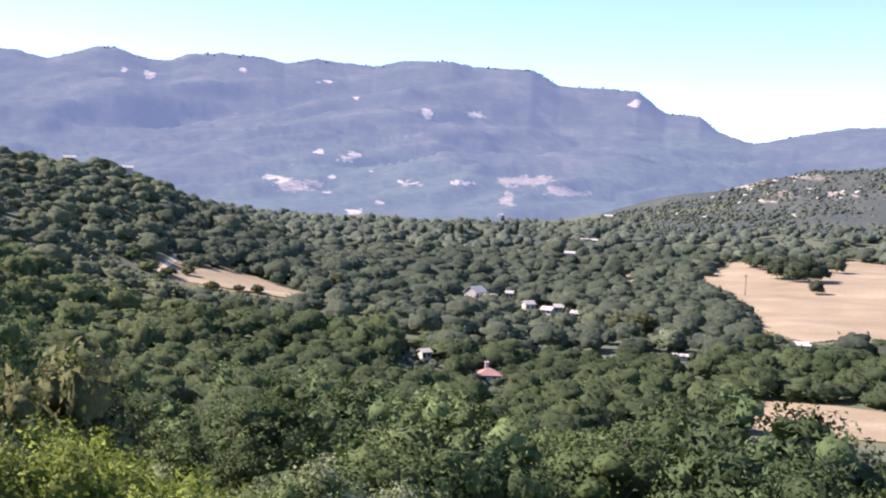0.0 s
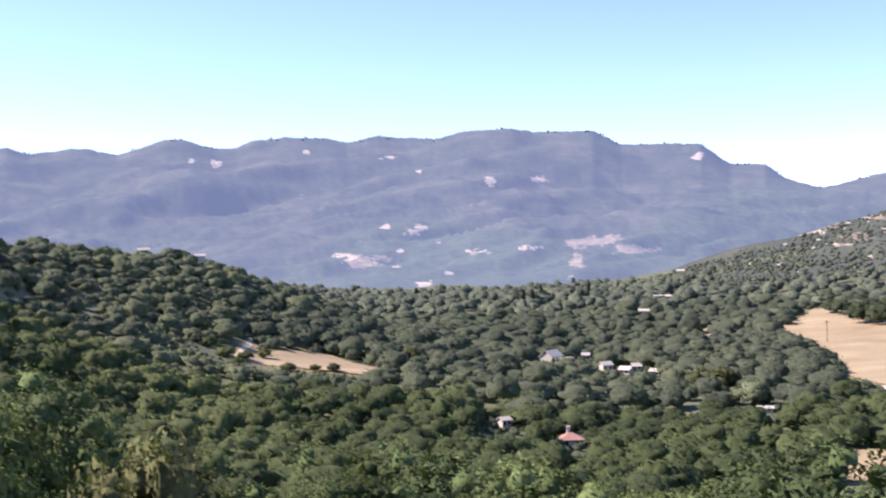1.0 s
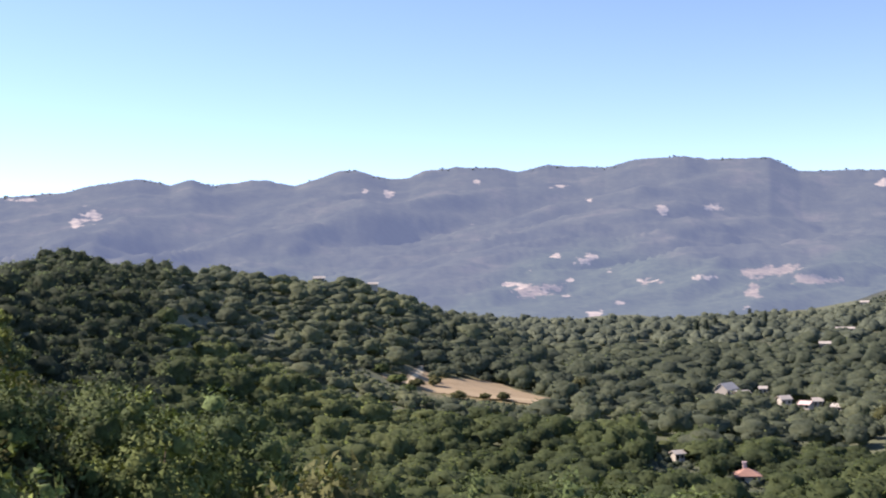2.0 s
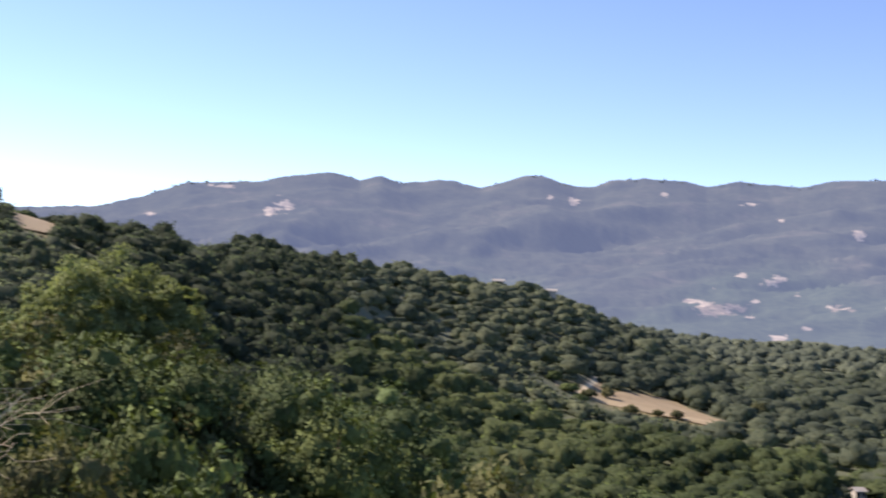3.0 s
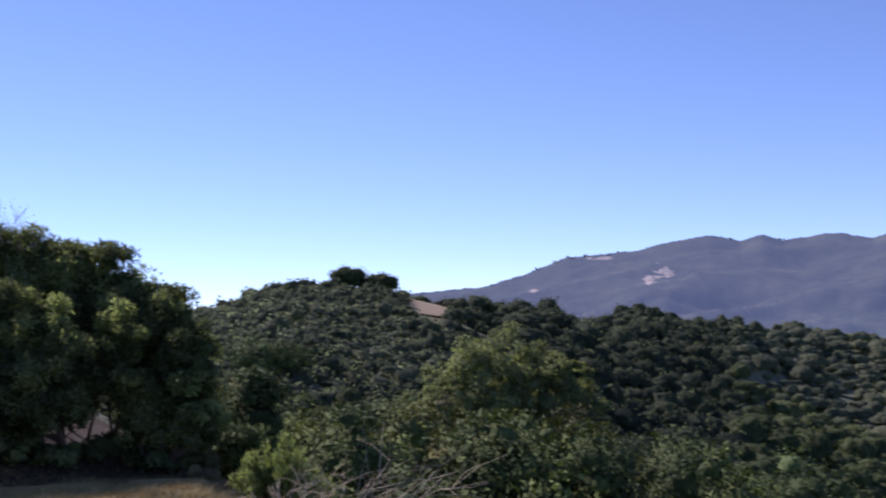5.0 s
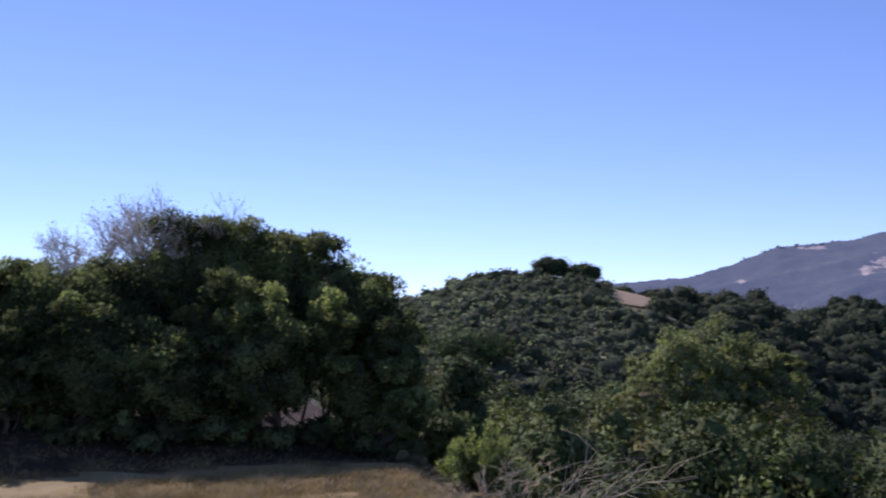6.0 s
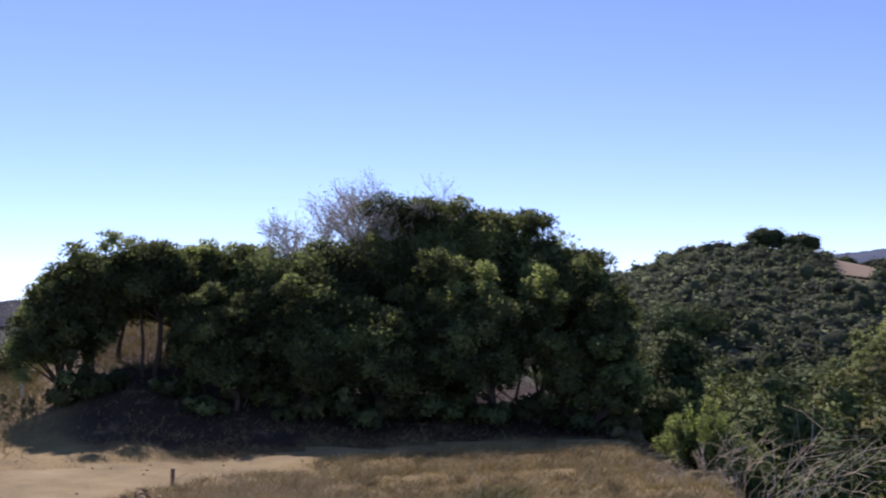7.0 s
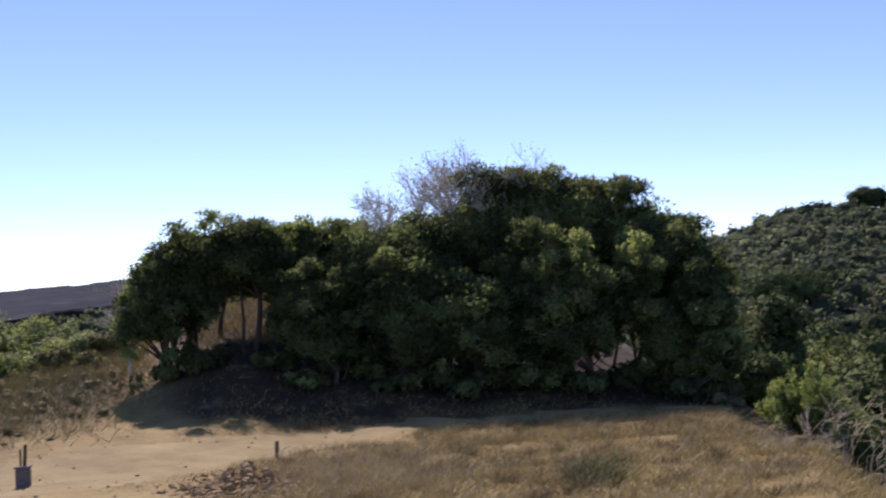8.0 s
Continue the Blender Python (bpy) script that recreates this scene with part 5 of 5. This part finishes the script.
for az, r, h in ((8.05, 668, 13), (7.5, 675, 9), (8.5, 660, 8), (-4.25, 1050, 18), (-3.8, 1060, 18), (-4.7, 1120, 14), (-1.0, 1250, 14), (-7.0, 1150, 16), (1.5, 1200, 14), (-6.3, 1300, 16)):
    conifer(az, r, h, "dark pointed conifer rising above the woods")

# scrub on the near slope
bushes = []
for k in range(8):
    D = Dome(rng, 4.4, 3.1, -0.3, 22, 0.5, 0.34)
    leaf = (LEAF_OAK, LEAF_OLIVE, LEAF_DEEP, LEAF_OAK)[k % 4]
    lab = ("green scrub bush on the near slope", "olive-brown scrub bush on the near slope", "dark green scrub bush on the near slope", "green scrub bush on the near slope")[k % 4]
    bushes.append(tree("bush", lab, "bush", "scrub on the slope", Matrix.Translation((0, 0, -500)), D, 1500, 0.134, leaf, rng, 0.05, 2, 1, 0.55, 2, 4, 26, 1.0, loose=0.14))
P = sow(14, 48.5, 24, 62, 3.3, rng)
P = P[((P[:, 5] > 26) | (P[:, 6] > 38)) & ((P[:, 5] < 41) | (P[:, 6] > 40))]
P = P[rng.permutation(len(P))[:190]]
for i, (x, y, z, s, tone, az, r) in enumerate(P):
    s = rng.uniform(0.5, 1.25) * np.interp(r, [24, 60], [0.55, 1.2])
    m = Matrix.LocRotScale((x, y, z + 0.3), Euler((0, 0, rng.uniform(0, 6.28))), (s, s, s * rng.uniform(0.8, 1.25)))
    if i < len(bushes):
        bushes[i].matrix_basis = m
    else:
        copy_thing(bushes[i % len(bushes)], m)


def below(az, r, top_el):
    """Height of a plant whose top stands at that angle."""
    return max(1.2, r * math.tan(radians(top_el)) + EYE - spot(az, r).z)


for k in range(64):
    az = 6.5 + 15.5 * (k * 0.618 % 1)
    r = rng.uniform(36, 52)
    top_el = np.interp(az, [6.5, 8, 11, 13, 15.3, 16.8, 19.3, 22], [-16.3, -15.6, -14.3, -13.8, -13.1, -12.7, -12.8, -12.5]) - rng.uniform(0, 1) ** 2 * 2.2
    ht = below(az, r, top_el)
    single(az, r, min(4.4, ht * 1.25), ht, LEAF_YELLOW if k % 9 else LEAF_SILVER, "yellow-green bush on the slope below the knoll" if k % 9 else "grey-green bush on the slope below the knoll", 2800, 0.12, 26, "bush", -0.3, "yellow-green bushes")
for k in range(15):
    az = -4.0 + 11 * (k * 0.618 % 1)
    r = rng.uniform(52, 60)
    ht = below(az, r, np.interp(az, [-4, -2.5, -0.2, 2.1, 4.3, 6.8], [-16.1, -15.4, -15.0, -14.6, -15.0, -16.0]) - rng.uniform(0, 0.8))
    single(az, r, rng.uniform(3.6, 5), ht, LEAF_SILVER if k % 3 else LEAF_OAK, "grey-green bush on the slope below the knoll", 3400, 0.13, 30, "bush", -0.2, "grey-green bushes")
for az, r, wd, top_el in ((82.6, 92, 6.0, -0.7), (80.9, 96, 6.5, -0.9), (79.2, 90, 5.5, -1.5), (84.0, 88, 6.0, -0.4), (77.9, 94, 4.5, -1.9), (81.6, 74, 4.5, -2.4), (83.4, 70, 4.5, -2.0)):
    single(az, r, wd, below(az, r, top_el), LEAF_WILLOW, "light olive-green tree below the bank", 5000, 0.17, 60, "tree", -0.1, "trees below the bank")
for az, r, wd, top_el in ((81.9, 50, 2.6, -2.9), (80.9, 49, 2.2, -3.3), (83.2, 51, 3.0, -2.7)):
    single(az, r, wd, below(az, r, top_el), LEAF_LIME, "bright green bush below the bank", 3600, 0.11, 30, "bush", -0.1, "bushes below the bank")

# ---------------------------------------------------------------- the bank: grass, stalks, clods, marker
def grass_blades(name, label, n, az0, az1, r0, r1, tall, wide, mat, gen, keep, tufts=0):
    r = np.sqrt(gen.uniform(r0 ** 2, r1 ** 2, tufts or n))
    az = gen.uniform(az0, az1, tufts or n)
    if tufts:
        pick = gen.integers(0, tufts, n)
        az, r = az[pick] + gen.normal(0, 4.5, n) / r[pick], r[pick] + gen.normal(0, 0.09, n)
    ok = keep(az, r)
    az, r = az[ok], r[ok]
    n = len(r)
    p = np.stack([-r * np.sin(np.radians(az)), r * np.cos(np.radians(az)), ground_height(az, r) - 0.03], 1)
    a_ = gen.uniform(0, 2 * math.pi, n)
    side = np.stack([np.cos(a_), np.sin(a_), np.zeros(n)], 1)
    lean = np.stack([gen.normal(0.3, 0.6, n), gen.normal(0, 0.6, n), np.ones(n)], 1)
    h = tall * gen.uniform(0.4, 1.2, n)[:, None]
    w = wide * gen.uniform(0.6, 1.4, n)[:, None]
    tip = p + lean * h * np.array([1.5, 1.5, 1.0])
    V = np.stack([p - side * w, p + side * w, tip], 1).reshape(-1, 3)
    return tagged(new(name, mesh_of(name, V, np.arange(3 * n).reshape(-1, 3), mat)), label, "grass", kind="stuff")


def on_bank(az, r):
    x, y = -r * np.sin(np.radians(az)), r * np.cos(np.radians(az))
    return (near_bare(az, r) > 0.5) & (track_mask(az, r) < 0.25) & (fbm(x / 1.7, y / 1.7, 3, 51) > 0.28) & (rng.uniform(0, 1, len(az)) < np.interp(az, [67, 75], [1, 0.03])) & (rng.uniform(0, 1, len(az)) < np.interp(r, [28, 32.5], [1, 0.1]))


def grass_material(name, a_, b_, c_):
    m, nt, b = material(name, 0.9)
    leaf = nt.nodes.new("ShaderNodeNewGeometry").outputs["Random Per Island"]
    col = ramp(nt, leaf, [(0.0, a_), (0.5, b_), (1.0, c_)])
    col = mix(nt, 0.6, col, ramp(nt, noise_tex(nt, 0.55, 5, 0.65), [(0.33, (0.42, 0.40, 0.36)), (0.5, (0.95, 0.93, 0.9)), (0.67, (1.3, 1.3, 1.3))]), "MULTIPLY")
    nt.links.new(col, b.inputs["Base Color"])
    return m


HAY = grass_material("dry_hay", (0.25, 0.188, 0.066), (0.40, 0.322, 0.120), (0.55, 0.465, 0.195))
PALEHAY = grass_material("bleached_hay", (0.38, 0.315, 0.175), (0.48, 0.41, 0.235), (0.58, 0.51, 0.31))
WEED_DRY = grass_material("dry_brush_stems", (0.13, 0.11, 0.06), (0.19, 0.155, 0.08), (0.26, 0.20, 0.11))
SLOPE_HAY = grass_material("olive_brown_grass", (0.25, 0.21, 0.09), (0.33, 0.28, 0.12), (0.42, 0.36, 0.16))
WEED = grass_material("green_weed", (0.10, 0.13, 0.04), (0.15, 0.17, 0.06), (0.20, 0.20, 0.08))
grass_blades("dry_grass", "tall dry straw-coloured grass on the bank", 170000, 40, 78, 11, 32.5, 0.15, 0.0055, HAY, rng, on_bank)
grass_blades("dry_grass", "pale bleached grass beside the track", 22000, 61, 72.5, 16, 27, 0.28, 0.005, PALEHAY, rng,
             lambda az, r: (track_mask(az, r) < 0.3) & (np.hypot((az - 66) / 6.0, (r - 21.5) / 5.5) < rng.uniform(0.2, 1.1, len(az))))
grass_blades("dry_grass", "dry grass below and beyond the oaks", 4500, 46, 78, 31.0, 46, 0.18, 0.008, HAY, rng, lambda az, r: track_mask(az, r) < 0.2)
grass_blades("dry_grass", "dry grass on the sunlit bank behind the oaks", 9000, 69, 73.5, 37, 54, 0.3, 0.011, HAY, rng, lambda az, r: r > 0)
grass_blades("green_weeds", "low green weeds in the dry grass", 6500, 51.5, 57.5, 16, 22, 0.22, 0.013, WEED, rng, lambda az, r: np.hypot((az - 54.4) / 2.2, (r - 18.8) / 2.2) < rng.uniform(0.1, 1, len(az)))

grass_blades("dry_grass", "tufts of taller straw in the dry grass", 14000, 44, 72, 12, 30, 0.30, 0.005, PALEHAY, rng, on_bank, 420)
grass_blades("dry_weeds", "dark brown dry weeds scattered in the grass", 15000, 44, 74, 12, 30, 0.22, 0.007, WEED_DRY, rng, on_bank, 330)


def tube(bm, pts, radii, sides=4):
    """One bent, tapered tube through the points."""
    last = None
    for i, p in enumerate(pts):
        axis = (pts[min(i + 1, len(pts) - 1)] - pts[max(i - 1, 0)]).normalized()
        side = axis.cross(Vector((0.31, 0.95, 0.05))).normalized()
        up = axis.cross(side)
        ring = [bm.verts.new(p + (side * math.cos(2 * math.pi * k / sides) + up * math.sin(2 * math.pi * k / sides)) * radii[i]) for k in range(sides)]
        if last:
            for k in range(sides):
                bm.faces.new((last[k], last[(k + 1) % sides], ring[(k + 1) % sides], ring[k]))
        last = ring
    bm.faces.new(last)


def stalk_plant(az, r, n, length, gen, label, lean, group="dry stalks"):
    """Dry canes that rise from one root and arch over; lean: the way most of them fall."""
    top = thing("dry_stalks", label, "dead plant", group, Matrix.Translation(spot(az, r, 0.05)))
    for k in range(n):
        bm = bmesh.new()
        a_ = gen.normal(lean, 0.85)
        d = Vector((math.cos(a_), math.sin(a_), 0))
        L, droop = length * gen.uniform(0.6, 1.15), gen.uniform(0.5, 1.05)
        root = Vector((gen.normal(0, 0.12), gen.normal(0, 0.12), 0))
        pts = []
        for i in range(9):
            f = i / 8
            pts.append(root + d * (L * (0.25 * f + 0.55 * f * f) * droop) + Vector((0, 0, L * (1.0 * f - 0.62 * droop * f * f))))
        for i in range(2, 9):
            pts[i] = pts[i] + Vector(gen.normal(0, 0.025 * L, 3))
        tube(bm, pts, [0.0062 * (1 - 0.6 * i / 8) for i in range(9)])
        for i in gen.integers(3, 8, 3):
            tip = pts[i] + Vector((d.x * 0.25, d.y * 0.25, 0.1)) * L + Vector(gen.normal(0, 0.16 * L, 3))
            tube(bm, [pts[i], pts[i].lerp(tip, 0.5) + Vector((0, 0, 0.03 * L)), tip], [0.0036, 0.003, 0.002], 3)
        part("stalk", from_bm("stalk", bm, STALK), top)
    return top


for az, r, n, L, ln in ((42.4, 18.0, 6, 2.2, 0.0), (41.0, 17.0, 7, 2.5, 0.1), (43.4, 19.5, 5, 1.9, 0.2), (39.6, 16.5, 6, 2.4, 0.0), (44.2, 21.0, 5, 1.4, 0.7), (41.6, 15.8, 4, 1.6, -0.2)):
    stalk_plant(az, r, n, L, rng, "arching bleached dry stalks at the edge of the bank", ln + radians(41))
for az, r, n, L in ((46.9, 21, 4, 1.0), (45.4, 23, 6, 0.9), (62.5, 23.5, 3, 0.7), (66.6, 24.5, 4, 0.7), (55.5, 21.5, 3, 0.8), (70.0, 25.4, 4, 0.6)):
    stalk_plant(az, r, n, L, rng, "upright dry weed stalks in the grass", rng.uniform(0, 6), "dry weeds")

k_az, k_r = rng.uniform(75.8, 92, 1000), np.sqrt(rng.uniform(28.5 ** 2, 68 ** 2, 1000))
ok = (k_r > np.interp(k_az, [75.5, 78, 84, 92], [37, 32.5, 28, 26.5]) + rng.normal(0, 1.5, 1000)) & (track_mask(k_az, k_r) < 0.1)
k_az, k_r = k_az[ok], k_r[ok]
slope = np.stack([-k_r * np.sin(np.radians(k_az)), k_r * np.cos(np.radians(k_az)), ground_height(k_az, k_r) - 0.04, rng.uniform(0.02, 0.055, len(k_r)) * np.interp(k_r, [28, 60], [0.6, 1.4]), rng.uniform(0, 1, len(k_r))], 1)
scatter("dry_brush", "low brown-green dry brush on the slope", slope, TINY_T, LEAF_SAGE, rng)
grass_blades("dry_grass", "dry brown grass on the slope beside the oaks", 70000, 75.5, 92, 27, 62, 0.34, 0.014, SLOPE_HAY, rng, lambda az, r: r > np.interp(az, [75.5, 78, 84, 92], [37, 33, 29.5, 28]) + rng.normal(0, 2.6, len(az)))
k_az = rng.uniform(37, 48.5, 150)
k_r = np.interp(k_az, [36, 40, 44, 48], [13, 19, 25, 33]) + rng.normal(0.6, 0.9, 150)
edge = np.stack([-k_r * np.sin(np.radians(k_az)), k_r * np.cos(np.radians(k_az)), ground_height(k_az, k_r) - 0.04, rng.uniform(0.015, 0.06, 150), rng.uniform(0, 1, 150)], 1)
scatter("dry_brush", "low dry brush along the edge of the bank", edge, LOW_T, LEAF_DRY, rng)
for k in range(14):
    single(rng.uniform(77, 85), rng.uniform(38, 50), rng.uniform(0.8, 1.8), rng.uniform(0.5, 1.1), LEAF_OLIVE if k % 3 else LEAF_OAK, "low brown-green bush on the dry slope", 700, 0.09, 9, "bush", 0.03, "bushes on the dry slope")

# the concrete marker with its pipe
marker = thing("marker", "grey concrete block with a rusty pipe beside the track", "marker", at=Matrix.Translation(spot(81.3, 22.7, 0.03)) @ Matrix.Rotation(radians(70), 4, "Z"))
bm = bmesh.new()
box_bm(bm, -0.12, 0.12, -0.12, 0.12, 0, 0.36)
bmesh.ops.bevel(bm, geom=bm.edges[:], offset=0.02, segments=2, affect="EDGES")
part("block", from_bm("block", bm, CONCRETE), marker)
part("cap", box_mesh("cap", CONCRETE, (-0.135, 0.135, -0.135, 0.135, 0.363, 0.40)), marker, "paler concrete cap")
bm = bmesh.new()
limb(bm, (0.03, 0, 0.40), (0.05, 0.02, 0.78), 0.032, 0.03, 10)
limb(bm, (-0.04, 0.02, 0.40), (-0.045, 0.02, 0.70), 0.018, 0.018, 8)
part("pipe", from_bm("pipe", bm, RUST, True), marker, "rusty steel pipe")

stake = thing("stake", "short weathered timber stake beside the track", "stake", at=Matrix.Translation(spot(69.75, 25.6, 0.05)))
bm = bmesh.new()
limb(bm, (0, 0, -0.1), (0.03, 0.01, 0.42), 0.05, 0.045, 8)
part("post", from_bm("post", bm, TIMBER), stake)


def lumps(name, label, category, mat, rows, gen):
    """Irregular stones or clods in one mesh; rows of x, y, z, size."""
    vs, fs, o = [], [], 0
    for x, y, z, s in rows:
        V = ICO_V * gen.uniform(0.65, 1.25, (12, 1)) * np.array([gen.uniform(0.7, 1.4), gen.uniform(0.7, 1.4), gen.uniform(0.5, 0.9)]) * s
        vs.append(V + (x, y, z))
        fs.append(ICO_F + o)
        o += 12
    return tagged(new(name, mesh_of(name, np.concatenate(vs), np.concatenate(fs), mat)), label, category, kind="stuff")


CLOD = plain("dry_clods", (0.30, 0.212, 0.105), 0.95, 6, 0.6)
rows = []
for k in range(1500):
    az, r = rng.normal(71.2, 1.5), rng.normal(20.0, 0.9)
    p = spot(az, r)
    rows.append((p.x, p.y, p.z + 0.42 * math.exp(-((az - 71.2) / 1.5) ** 2 - ((r - 20.0) / 0.9) ** 2) * (0.6 + 0.4 * math.sin(az * 7)), 0.022 + 0.075 * rng.uniform(0, 1) ** 3))
for k in range(160):
    az, r = rng.uniform(66, 84), rng.uniform(19, 34)
    p = spot(az, r)
    rows.append((p.x, p.y, p.z, rng.uniform(0.012, 0.04)))
lumps("dirt_clods", "heap and scatter of dry dirt clods by the track", "dirt", CLOD, rows, rng)
rows = []
for k in range(45):
    az, r = rng.normal(-19.5, 3.0), rng.uniform(1150, 1500)
    p = spot(az, r)
    rows.append((p.x, p.y, p.z + 2.5, 1.2 + 3.0 * rng.uniform(0, 1) ** 2))
lumps("boulders", "pale granite boulders scattered over the far hill", "boulders", ROCK, rows, rng)
